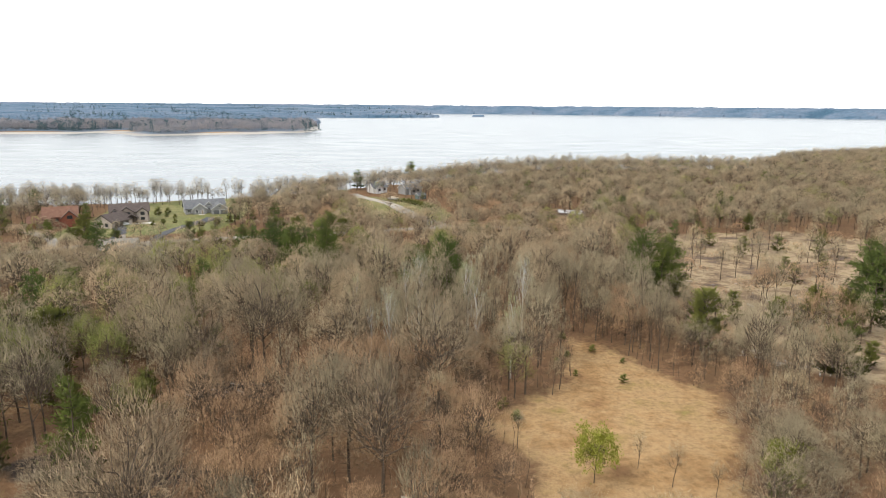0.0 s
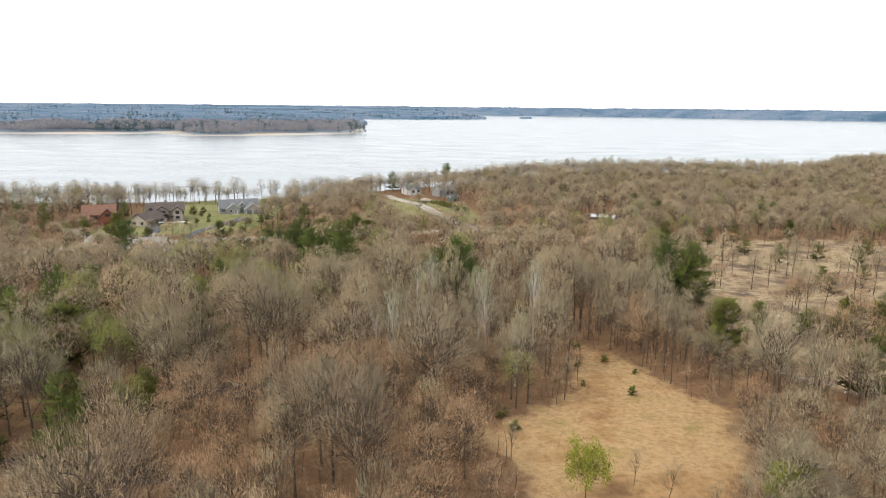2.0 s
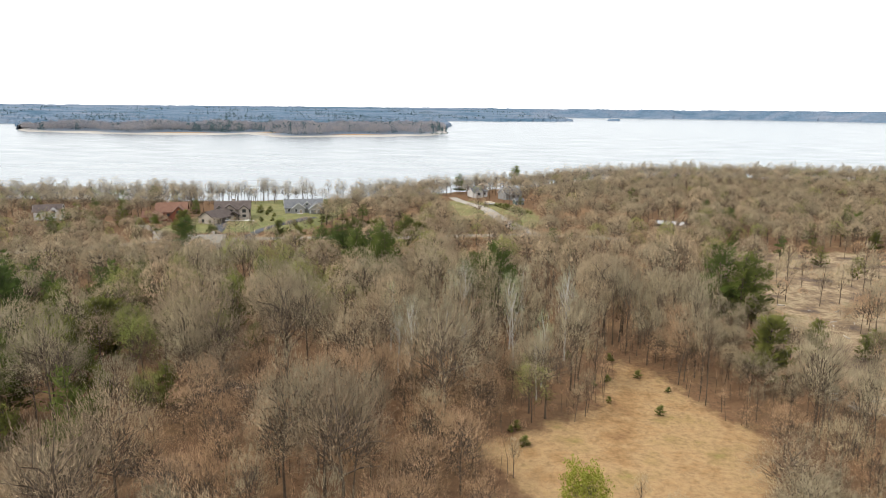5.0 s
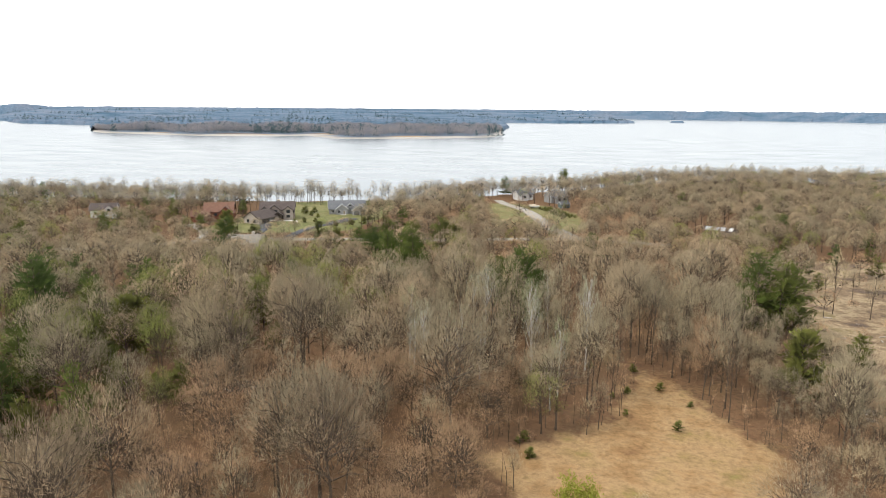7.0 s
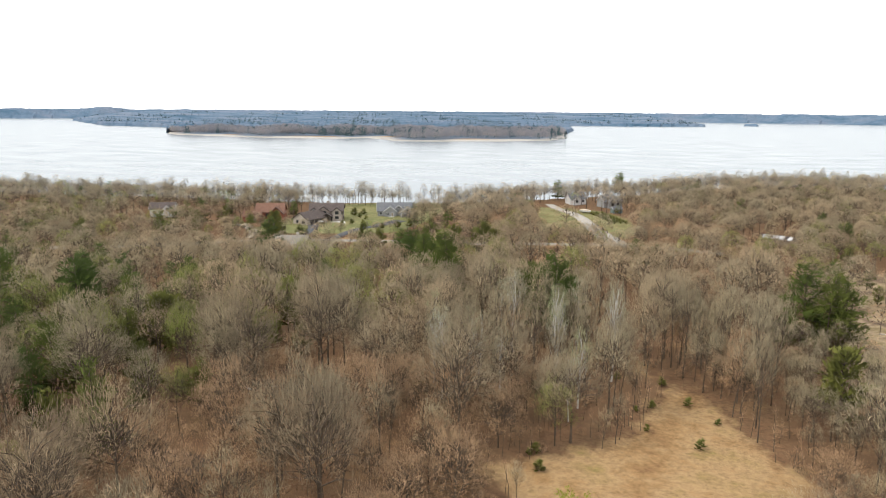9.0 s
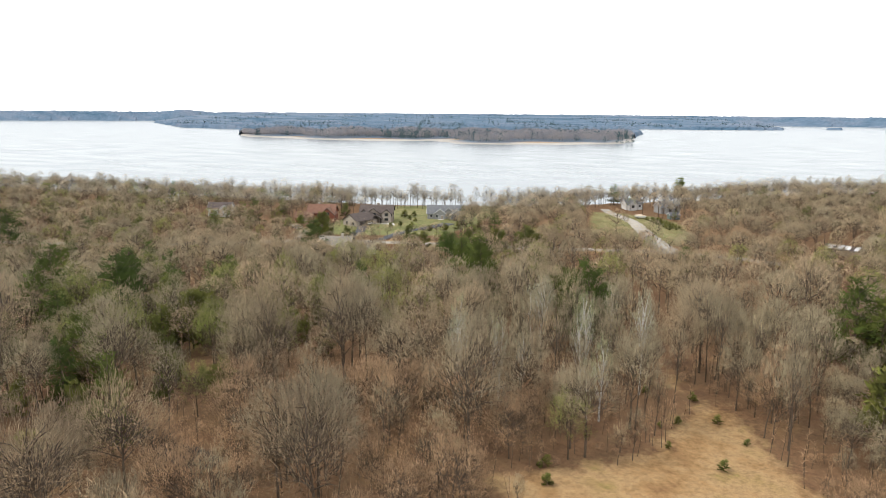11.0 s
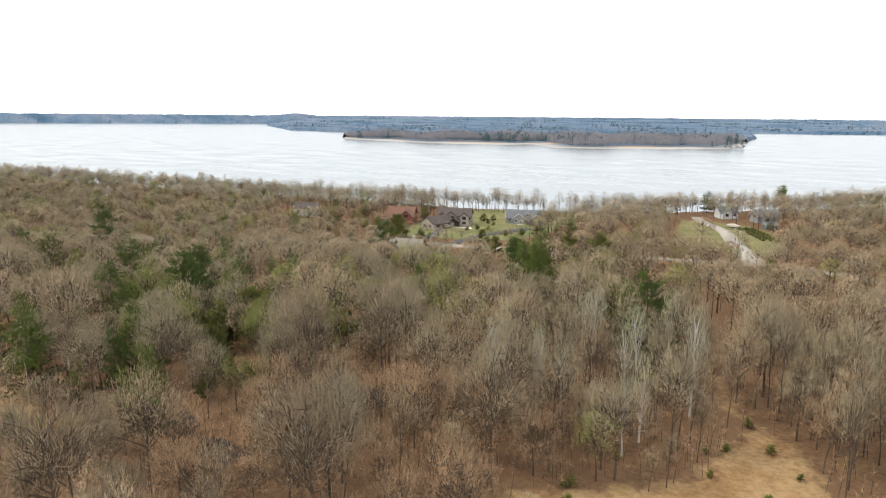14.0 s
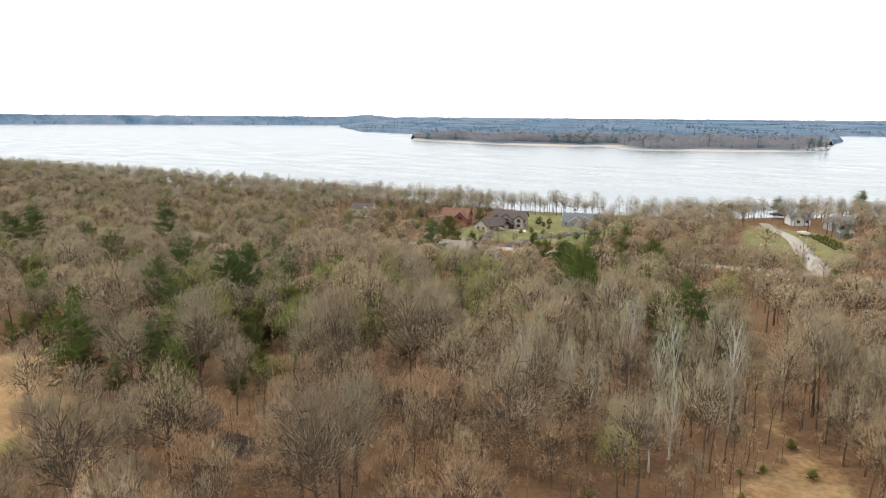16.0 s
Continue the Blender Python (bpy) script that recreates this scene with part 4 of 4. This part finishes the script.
def block(root, cx, cy, w, d, eave, rise, wall, roof, trim, turn=0.0, over=0.55, walls=True, base=0.0):
    """A gabled part of a house: ridge along its own x, turned by degrees."""
    m = Matrix.Translation((cx, cy, 0)) @ Matrix.Rotation(radians(turn), 4, "Z")
    h = d / 2
    if walls:
        part("wall", prism(bmesh.new(), [(-h, base - 0.5), (h, base - 0.5), (h, eave), (0, eave + rise), (-h, eave)], -w / 2, w / 2, m), wall, root)
    s = rise / h
    t = 0.24
    e = h + over
    r = part("roof", prism(bmesh.new(), [(-e, eave - over * s + 0.03), (0, eave + rise + 0.03), (e, eave - over * s + 0.03), (e, eave - over * s + t), (0, eave + rise + t * 1.25), (-e, eave - over * s + t)], -w / 2 - over, w / 2 + over, m), roof, root)
    for end in (-1, 1):
        for side in (-1, 1):
            x = end * (w / 2 + over + 0.03)
            part("fascia", prism(bmesh.new(), [(0, eave + rise - 0.12), (side * e, eave - over * s - 0.12), (side * e, eave - over * s + t + 0.02), (0, eave + rise + t * 1.25 + 0.02)], x - 0.03, x + 0.03, m), trim, r)
    return m


def window(root, m, x, y, z, w, h, facing, trim, glass, bars=1):
    """A window on a face of a block: facing is the outward direction in the block's frame, in degrees."""
    q = m @ Matrix.Translation((x, y, z)) @ Matrix.Rotation(radians(facing + 90), 4, "Z")
    bm = bmesh.new()
    for c, s in (((0, -0.05, h / 2 + 0.05), (w + 0.24, 0.1, 0.12)), ((0, -0.07, -h / 2 - 0.05), (w + 0.3, 0.16, 0.1)), ((-w / 2 - 0.06, -0.05, 0), (0.12, 0.1, h)), ((w / 2 + 0.06, -0.05, 0), (0.12, 0.1, h))):
        box(bm, c, s)
    for k in range(bars):
        box(bm, (-w / 2 + w * (k + 1) / (bars + 1), -0.04, 0), (0.07, 0.07, h))
    bm.transform(q)
    fr = part("window", bm, trim, root)
    bm = box(bmesh.new(), (0, -0.02, 0), (w, 0.03, h))
    bm.transform(q)
    part("pane", bm, glass, fr, "dark window glass")


def door(root, m, x, y, z, w, h, facing, mat, trim, panels=4):
    q = m @ Matrix.Translation((x, y, z)) @ Matrix.Rotation(radians(facing + 90), 4, "Z")
    bm = bmesh.new()
    for k in range(panels):
        box(bm, (0, -0.04, h * (k + 0.5) / panels), (w, 0.06, h / panels - 0.04))
    bm.transform(q)
    dr = part("door", bm, mat, root)
    bm = bmesh.new()
    for c, s in (((0, -0.05, h + 0.08), (w + 0.4, 0.1, 0.16)), ((-w / 2 - 0.1, -0.05, h / 2), (0.2, 0.1, h)), ((w / 2 + 0.1, -0.05, h / 2), (0.2, 0.1, h))):
        box(bm, c, s)
    bm.transform(q)
    part("frame", bm, trim, dr)


def siding(name, dark, light, board=0.2):
    """Lapped boards: fine level lines over weathered paint."""
    m, n, l, b = material(name, 0.8, 0, 0.3)
    w = n.new("ShaderNodeTexWave")
    w.wave_profile, w.bands_direction = "SAW", "Z"
    w.inputs["Scale"].default_value = 0.314 / board
    l.new(n.new("ShaderNodeNewGeometry").outputs["Position"], w.inputs["Vector"])
    c = ramp(n, l, noise_of(n, l, 0.6, 4), [(0.3, dark), (0.7, light)])
    l.new(c, b.inputs["Base Color"])
    bump(n, l, b, w.outputs["Fac"], 0.6, 0.04)
    return m


M["taupe"] = siding("taupe_siding", (0.30, 0.25, 0.21), (0.38, 0.32, 0.27))
M["stone"] = surface("stone", (0.33, 0.28, 0.235), (0.50, 0.44, 0.38), 1.5, 0.9, 4, relief=0.05)
M["red_wood"] = siding("red_wood", (0.20, 0.065, 0.04), (0.27, 0.095, 0.058))
M["grey_wall"] = siding("grey_siding", (0.27, 0.27, 0.27), (0.35, 0.35, 0.34))
M["beige"] = siding("beige_siding", (0.40, 0.36, 0.30), (0.50, 0.45, 0.38))
M["white_wall"] = siding("white_siding", (0.66, 0.65, 0.63), (0.78, 0.77, 0.75))
M["green_wall"] = siding("dull_green_siding", (0.12, 0.16, 0.15), (0.17, 0.21, 0.19))
M["roof_dark"] = surface("dark_shingle", (0.075, 0.058, 0.052), (0.125, 0.10, 0.09), 0.8, 0.92, 7)
M["roof_red"] = surface("red_brown_shingle", (0.15, 0.078, 0.052), (0.22, 0.12, 0.085), 0.8, 0.92, 7)
M["roof_grey"] = surface("grey_shingle", (0.12, 0.125, 0.135), (0.175, 0.18, 0.185), 0.8, 0.92, 7)
M["roof_tan"] = surface("tan_shingle", (0.21, 0.185, 0.15), (0.29, 0.26, 0.215), 0.8, 0.92, 7)
M["roof_white"] = surface("white_sheet_metal", (0.62, 0.62, 0.62), (0.80, 0.80, 0.80), 0.5, 0.5, 5)
M["trim_white"] = surface("white_trim", (0.68, 0.67, 0.65), (0.80, 0.79, 0.77), 1, 0.6, 9)
M["trim_dark"] = surface("dark_trim", (0.05, 0.04, 0.035), (0.08, 0.065, 0.055), 1, 0.6, 9)
M["wood"] = surface("weathered_wood", (0.22, 0.17, 0.12), (0.36, 0.29, 0.22), 1.2, 0.9, 8)
M["rubber"] = surface("rubber", (0.015, 0.015, 0.016), (0.03, 0.03, 0.03), 2, 0.85, 9)
M["paint_white"] = surface("white_car_paint", (0.72, 0.73, 0.74), (0.80, 0.80, 0.80), 0.5, 0.3, 9, spec=0.5, relief=0.001)
M["canvas"] = surface("tan_canvas", (0.44, 0.36, 0.27), (0.56, 0.48, 0.37), 0.8, 0.9, 6)
M["log"] = surface("pale_cut_log", (0.36, 0.31, 0.26), (0.62, 0.57, 0.50), 1.4, 0.9, 7)
m, n, l, b = material("window_glass", 0.06, 0, 0.5)
b.inputs["Base Color"].default_value = (0.025, 0.03, 0.035, 1)
l.new(ramp(n, l, noise_of(n, l, 0.5, 2), [(0.3, (0.02, 0.025, 0.03)), (0.7, (0.05, 0.055, 0.06))]), b.inputs["Base Color"])
M["glass"] = m
GL, TW, TD = M["glass"], M["trim_white"], M["trim_dark"]


def house_root(x, y, turn, label, name="house"):
    ob = tagged(new(name), label, "house" if name == "house" else "shed")
    ob.matrix_basis = pose(x, y, float(height(x, y)), 0, 0, turn)
    return ob


# large brown house
h = house_root(-160, 348, 26, "large two-storey taupe house with dark brown gabled roofs")
m = block(h, 0, 0, 18, 11, 5.6, 3.4, M["taupe"], M["roof_dark"], TD)
for x, z in ((-7, 1.7), (8, 4.2)):
    window(h, m, x, -5.5, z, 1.4, 1.3, -90, TD, GL)
for y, z in ((-2.6, 4.2), (1.5, 4.2), (-2.6, 1.6), (2.2, 1.6)):
    window(h, m, 9, y, z, 1.2, 1.4, 0, TD, GL)
m = block(h, -1.5, -3.4, 7, 6.8, 5.5, 2.4, M["taupe"], M["roof_dark"], TD, 90)
window(h, m, -3.5, 0, 4.7, 3.0, 1.5, 180, TD, GL, 2)
m = block(h, 5.8, -3.6, 7.2, 4.8, 5.5, 1.9, M["stone"], M["roof_dark"], TD, 90)
window(h, m, -3.6, 0, 4.6, 1.7, 1.5, 180, TD, GL)
window(h, m, -3.6, 0, 2.0, 1.7, 1.2, 180, TD, GL)
m = block(h, -6.8, -4.0, 4, 2.8, 5.9, 1.3, M["taupe"], M["roof_dark"], TD, 90, base=4.5)
window(h, m, -2, 0, 5.9, 1.1, 1.0, 180, TW, GL)
m = block(h, -8.0, -12.6, 15, 10.5, 3.0, 3.3, M["stone"], M["roof_dark"], TD, 52)
window(h, m, -7.5, 2.2, 1.6, 1.3, 1.4, 180, TD, GL)
window(h, m, -7.5, -2.2, 1.6, 1.3, 1.4, 180, TD, GL)
for x in (-4, -0.5, 3):
    door(h, m, x, -5.25, 0, 2.6, 2.3, -90, M["trim_dark"], TD)
m = block(h, 0.6, -8.8, 4.2, 5.6, 3.0, 1.7, M["taupe"], M["roof_dark"], TD, 90, walls=False)
for x, y in ((-1.7, -10.6), (2.9, -10.6), (-1.7, -7.4), (2.9, -7.4)):
    part("post", box(bmesh.new(), (x, y, 1.4), (0.32, 0.32, 3.2)), TD, h)
door(h, Matrix.Identity(4), 0.6, -6.85, 0, 1.6, 2.2, -90, M["wood"], TD)
part("chimney", box(bmesh.new(), (0.5, 1.2, 9.0), (1.6, 0.9, 2.4), bevel=0.06), M["stone"], h)
part("patio", box(bmesh.new(), (5.2, -13.0, 0.02), (11, 7.5, 0.3), 0.2, 0.03), M["concrete"], h, "pale concrete apron")

# red wooden house
h = house_root(-188, 335, 26, "red-stained wooden house with a brown-red gabled roof")
m = block(h, 0, 0, 15, 11, 4.8, 4.0, M["red_wood"], M["roof_red"], TD)
for x in (-5, -1.5, 2):
    window(h, m, x, -5.5, 3.2, 1.2, 1.4, -90, TD, GL)
m = block(h, 4.2, -4.2, 10, 7.4, 4.4, 3.4, M["red_wood"], M["roof_red"], TD, 90)
window(h, m, -5, 0, 4.8, 2.2, 1.5, 180, TD, GL, 2)
window(h, m, 0, -3.7, 1.6, 1.4, 1.3, -90, TD, GL)
m = block(h, -9, -5.5, 9, 7, 3.0, 2.4, M["red_wood"], M["roof_red"], TD)
door(h, m, 0.5, -3.5, 0, 3.4, 2.3, -90, M["wood"], TD)
part("chimney", box(bmesh.new(), (-2, 0.6, 8.8), (1.3, 1.0, 2.2), bevel=0.05), M["stone"], h)

# grey ranch house
h = house_root(-132, 378, 26, "low grey house with grey shingled gables and garage")
m = block(h, 0, 0, 21, 11, 3.1, 3.9, M["grey_wall"], M["roof_grey"], TW)
for x in (-8.5, -6):
    window(h, m, x, -5.5, 1.7, 1.4, 1.4, -90, TW, GL)
m = block(h, -3.2, -4.4, 6, 7, 3.2, 2.6, M["grey_wall"], M["roof_grey"], TW, 90)
window(h, m, -3, 1.6, 1.8, 1.4, 1.5, 180, TW, GL)
door(h, m, -3, -1.2, 0.1, 1.1, 2.1, 180, M["wood"], TW)
m = block(h, 6.8, -6.4, 8.5, 8.6, 3.0, 2.8, M["grey_wall"], M["roof_grey"], TW, 90)
for y in (-2.0, 2.0):
    door(h, m, -4.25, y, 0.05, 3.1, 2.3, 180, M["roof_grey"], TW, 5)
window(h, m, -4.25, 0, 4.0, 0.9, 0.7, 180, TW, GL, 0)
m = block(h, 1.6, -3, 5, 3.4, 4.8, 1.5, M["grey_wall"], M["roof_grey"], TW, 90, base=3.2)
window(h, m, -2.5, 0, 5.0, 1.2, 0.9, 180, TW, GL)
part("step", box(bmesh.new(), (-2.5, -8.9, 0.06), (3.2, 2.0, 0.24), bevel=0.03), M["concrete"], h, "pale concrete step")

# beige house among the trees
h = house_root(-126, 262, 20, "beige house with tan shingled roofs half hidden by trees")
m = block(h, 0, 0, 14, 11, 4.6, 3.4, M["beige"], M["roof_tan"], TD)
for y in (-2.2, 2.2):
    window(h, m, 7, y, 3.4, 1.2, 1.3, 0, TW, GL)
for x in (-4, 0, 4):
    window(h, m, x, -5.5, 2.9, 1.5, 1.5, -90, TW, GL)
m = block(h, 8.2, -6.0, 7.5, 6.5, 3.8, 2.2, M["beige"], M["roof_tan"], TD)
window(h, m, -1.5, -3.25, 2.2, 1.0, 1.6, -90, TD, GL)
window(h, m, 3.75, 0, 2.3, 1.2, 1.4, 0, TD, GL)
m = block(h, -9.2, -3.2, 9, 7.5, 3.2, 2.4, M["beige"], M["roof_tan"], TD, 90)
window(h, m, -4.5, 0, 2.0, 1.6, 1.3, 180, TW, GL)
m = block(h, -17, -7.5, 8, 7, 2.7, 2.0, M["beige"], M["roof_tan"], TD, 70)
door(h, m, -4, 0, 0, 2.8, 2.2, 180, M["wood"], TD)
part("chimney", box(bmesh.new(), (2.2, 2.0, 8.2), (1.2, 0.9, 2.0), bevel=0.05), M["beige"], h)

# white houses along the shore
for x, y, turn, w in ((-252, 322, 30, 13), (-448, 300, 15, 14), (-600, 300, 12, 13), (-330, 352, 20, 11)):
    h = house_root(x, y, turn, "white house with a dark roof behind bare trees")
    m = block(h, 0, 0, w, 9, 4.4, 3.0, M["white_wall"], M["roof_dark"], TW)
    for q in (-4, 0, 4):
        window(h, m, q, -4.5, 2.6, 1.2, 1.4, -90, TD, GL)
    m = block(h, 3.5, -4, 6, 5.4, 4.2, 2.4, M["white_wall"], M["roof_dark"], TW, 90)
    window(h, m, -3, 0, 4.4, 1.3, 1.4, 180, TD, GL)
for x, y, turn, w, wall in ((-22, 466, 40, 13, "grey_wall"), (-45, 472, 35, 11, "white_wall")):
    h = house_root(x, y, turn, "pale house with a grey roof behind bare trees")
    m = block(h, 0, 0, w, 9, 4.0, 2.8, M[wall], M["roof_grey"], TW)
    for q in (-3.5, 0, 3.5):
        window(h, m, q, -4.5, 2.4, 1.2, 1.3, -90, TD, GL)
    m = block(h, -2, -4, 6, 5, 3.8, 2.2, M[wall], M["roof_grey"], TW, 90)
    window(h, m, -3, 0, 2.4, 1.5, 1.4, 180, TD, GL)
h = house_root(-14, 440, 35, "small dull-green garden shed with a white-trimmed window", "shed")
m = block(h, 0, 0, 6, 4, 2.4, 1.3, M["green_wall"], M["roof_grey"], TW, over=0.3)
window(h, m, 1.2, -2, 1.4, 0.9, 1.0, -90, TW, GL)
door(h, m, -1.4, -2, 0, 1.0, 2.0, -90, M["wood"], TW)

# low shed with white sheets on its roof
h = house_root(70, 370, -20, "low brown shed with loose white sheets on its roof", "shed")
block(h, 0, 0, 15, 8, 2.2, 1.5, M["wood"], M["roof_dark"], TD, over=0.4)
for k, (x, w) in enumerate(((-5.0, 3.2), (-1.4, 2.6), (1.6, 2.2), (5.4, 1.8))):
    bm = box(bmesh.new(), (0, 0, 0), (w, 3.4 + 0.3 * (k % 2), 0.06), bevel=0.01)
    bm.transform(Matrix.Translation((x, -2.1, 3.35)) @ Matrix.Rotation(radians(20.5), 4, "X") @ Matrix.Rotation(0.12 * (-1) ** k, 4, "Z"))
    part("roof_sheet", bm, M["roof_white"], h, "loose white roofing sheet")


# ---- vehicles and small things ----
def wheel(parent, x, y, r, w):
    t = part("wheel", bmesh.new(), M["rubber"], parent)
    bm = bmesh.new()
    bmesh.ops.create_cone(bm, cap_ends=True, segments=14, radius1=r, radius2=r, depth=w, matrix=Matrix.Translation((x, y, r)) @ Matrix.Rotation(radians(90), 4, "X"))
    bm.to_mesh(t.data)
    bm.free()
    bm = bmesh.new()
    bmesh.ops.create_cone(bm, cap_ends=True, segments=10, radius1=r * 0.55, radius2=r * 0.5, depth=w + 0.04, matrix=Matrix.Translation((x, y, r)) @ Matrix.Rotation(radians(90), 4, "X"))
    part("rim", bm, M["roof_white"], t)


car = tagged(new("car"), "white car parked on a pale concrete apron", "car")
car.matrix_basis = pose(-156.5, 333.5, float(height(-156.5, 333.5)) + 0.17, 0, 0, 40)
bm = bmesh.new()
prism(bm, [(-2.2, 0.35), (2.2, 0.35), (2.25, 0.75), (1.5, 0.92), (0.9, 1.42), (-0.9, 1.46), (-1.9, 0.98), (-2.25, 0.85)], -0.88, 0.88, Matrix.Rotation(radians(90), 4, "Z"))
bmesh.ops.bevel(bm, geom=bm.edges[:], offset=0.06, segments=2, affect="EDGES")
part("body", bm, M["paint_white"], car)
for sd in (-1, 1):
    bm = bmesh.new()
    prism(bm, [(1.35, 0.95), (0.85, 1.36), (-0.85, 1.4), (-1.6, 1.0)], 0.885 * sd - 0.012, 0.885 * sd + 0.012, Matrix.Rotation(radians(90), 4, "Z"))
    part("side_window", bm, GL, car, "dark glass")
for x in (-1.4, 1.4):
    for y in (-0.82, 0.82):
        wheel(car, x, y, 0.34, 0.22)

boat = tagged(new("boat_trailer"), "tan canvas-covered boat on a low trailer beside the road", "boat")
boat.matrix_basis = pose(-31, 431, float(height(-31, 431)), 0, 0, -25)
bm = bmesh.new()
secs = []
for x, w, z0, z1 in ((-3.6, 1.1, 0.7, 1.7), (-1.2, 1.25, 0.6, 1.75), (1.4, 1.1, 0.65, 1.8), (3.0, 0.6, 0.9, 1.9), (3.9, 0.06, 1.3, 2.0)):
    secs.append([bm.verts.new(v) for v in ((x, -w, z1), (x, -w * 0.75, z0 + 0.3), (x, 0, z0), (x, w * 0.75, z0 + 0.3), (x, w, z1))])
for p, q in zip(secs, secs[1:]):
    for k in range(4):
        bm.faces.new((p[k], p[k + 1], q[k + 1], q[k]))
bm.faces.new(secs[0][::-1])
part("hull", bm, M["roof_white"], boat, "white hull")
bm = bmesh.new()
secs = []
for x, w, z1, up in ((-3.7, 1.15, 1.72, 0.35), (-1.2, 1.3, 1.77, 0.8), (0.6, 1.2, 1.8, 0.9), (3.0, 0.65, 1.92, 0.3), (3.95, 0.1, 2.02, 0.06)):
    secs.append([bm.verts.new(v) for v in ((x, -w, z1), (x, -w * 0.5, z1 + up * 0.8), (x, 0, z1 + up), (x, w * 0.5, z1 + up * 0.8), (x, w, z1))])
for p, q in zip(secs, secs[1:]):
    for k in range(4):
        bm.faces.new((p[k], p[k + 1], q[k + 1], q[k]))
bm.faces.new(secs[0])
part("cover", bm, M["canvas"], boat, "tan canvas cover")
bm = box(bmesh.new(), (0.2, 0, 0.5), (7.8, 0.16, 0.14))
box(bm, (-1.0, 0, 0.5), (0.2, 2.2, 0.12))
part("trailer_frame", bm, TD, boat)
for y in (-1.1, 1.1):
    wheel(boat, -1.0, y, 0.34, 0.22)

table = tagged(new("picnic_table"), "white-painted picnic table on rough brown ground", "table")
table.matrix_basis = pose(79, 164, float(height(79, 164)), 0, 0, 20)
for k in range(4):
    part("plank", box(bmesh.new(), (0, -0.36 + 0.24 * k, 0.76), (2.2, 0.21, 0.06), bevel=0.01), M["trim_white"], table)
for y in (-0.8, 0.8):
    part("bench", box(bmesh.new(), (0, y, 0.45), (2.2, 0.28, 0.06), bevel=0.01), M["trim_white"], table)
for x in (-0.8, 0.8):
    bm = bmesh.new()
    prism(bm, [(-0.85, 0.0), (-0.72, 0.0), (-0.3, 0.73), (-0.43, 0.73)], x - 0.04, x + 0.04, Matrix.Identity(4))
    prism(bm, [(0.85, 0.0), (0.72, 0.0), (0.3, 0.73), (0.43, 0.73)], x - 0.04, x + 0.04, Matrix.Identity(4))
    part("leg", bm, M["wood"], table)

nest = tagged(new("birdhouse"), "white birdhouse on a thin post at a field's edge", "birdhouse")
nest.matrix_basis = pose(-107, 99, float(height(-107, 99)), 0, 0, 30)
part("post", box(bmesh.new(), (0, 0, 0.95), (0.1, 0.1, 2.0)), M["wood"], nest)
part("box", box(bmesh.new(), (0, 0, 2.15), (0.5, 0.45, 0.6), bevel=0.02), M["trim_white"], nest)
part("roof", prism(bmesh.new(), [(-0.36, 2.42), (0, 2.72), (0.36, 2.42), (0.36, 2.47), (0, 2.78), (-0.36, 2.47)], -0.34, 0.34, Matrix.Identity(4)), M["roof_white"], nest)


def logs(x, y, spread, count, seed):
    """Cut logs and broken stems lying about."""
    rg = np.random.default_rng(seed)
    for k in range(count):
        L, r = rg.uniform(0.8, 3.2), rg.uniform(0.09, 0.22)
        u, v = x + rg.normal(0, spread), y + rg.normal(0, spread * 0.6)
        g = float(height(u, v))
        me = bpy.data.meshes.new("log")
        bm = bmesh.new()
        bmesh.ops.create_cone(bm, cap_ends=True, segments=7, radius1=r, radius2=r * 0.75, depth=L)
        bm.to_mesh(me)
        bm.free()
        me.materials.append(M["log"])
        ob = tagged(new("log", me), "pale bare log lying on rough brown ground", "log", "scattered logs")
        ob.matrix_basis = pose(u, v, g + r * 0.9, 90, rg.uniform(-6, 6), rg.uniform(0, 180))


logs(86, 157, 4.5, 22, 3)
logs(82, 162, 4.0, 10, 4)
logs(-3, 96, 3.0, 3, 6)
logs(-45, 137, 6.0, 6, 8)
logs(103, 215, 16.0, 22, 9)
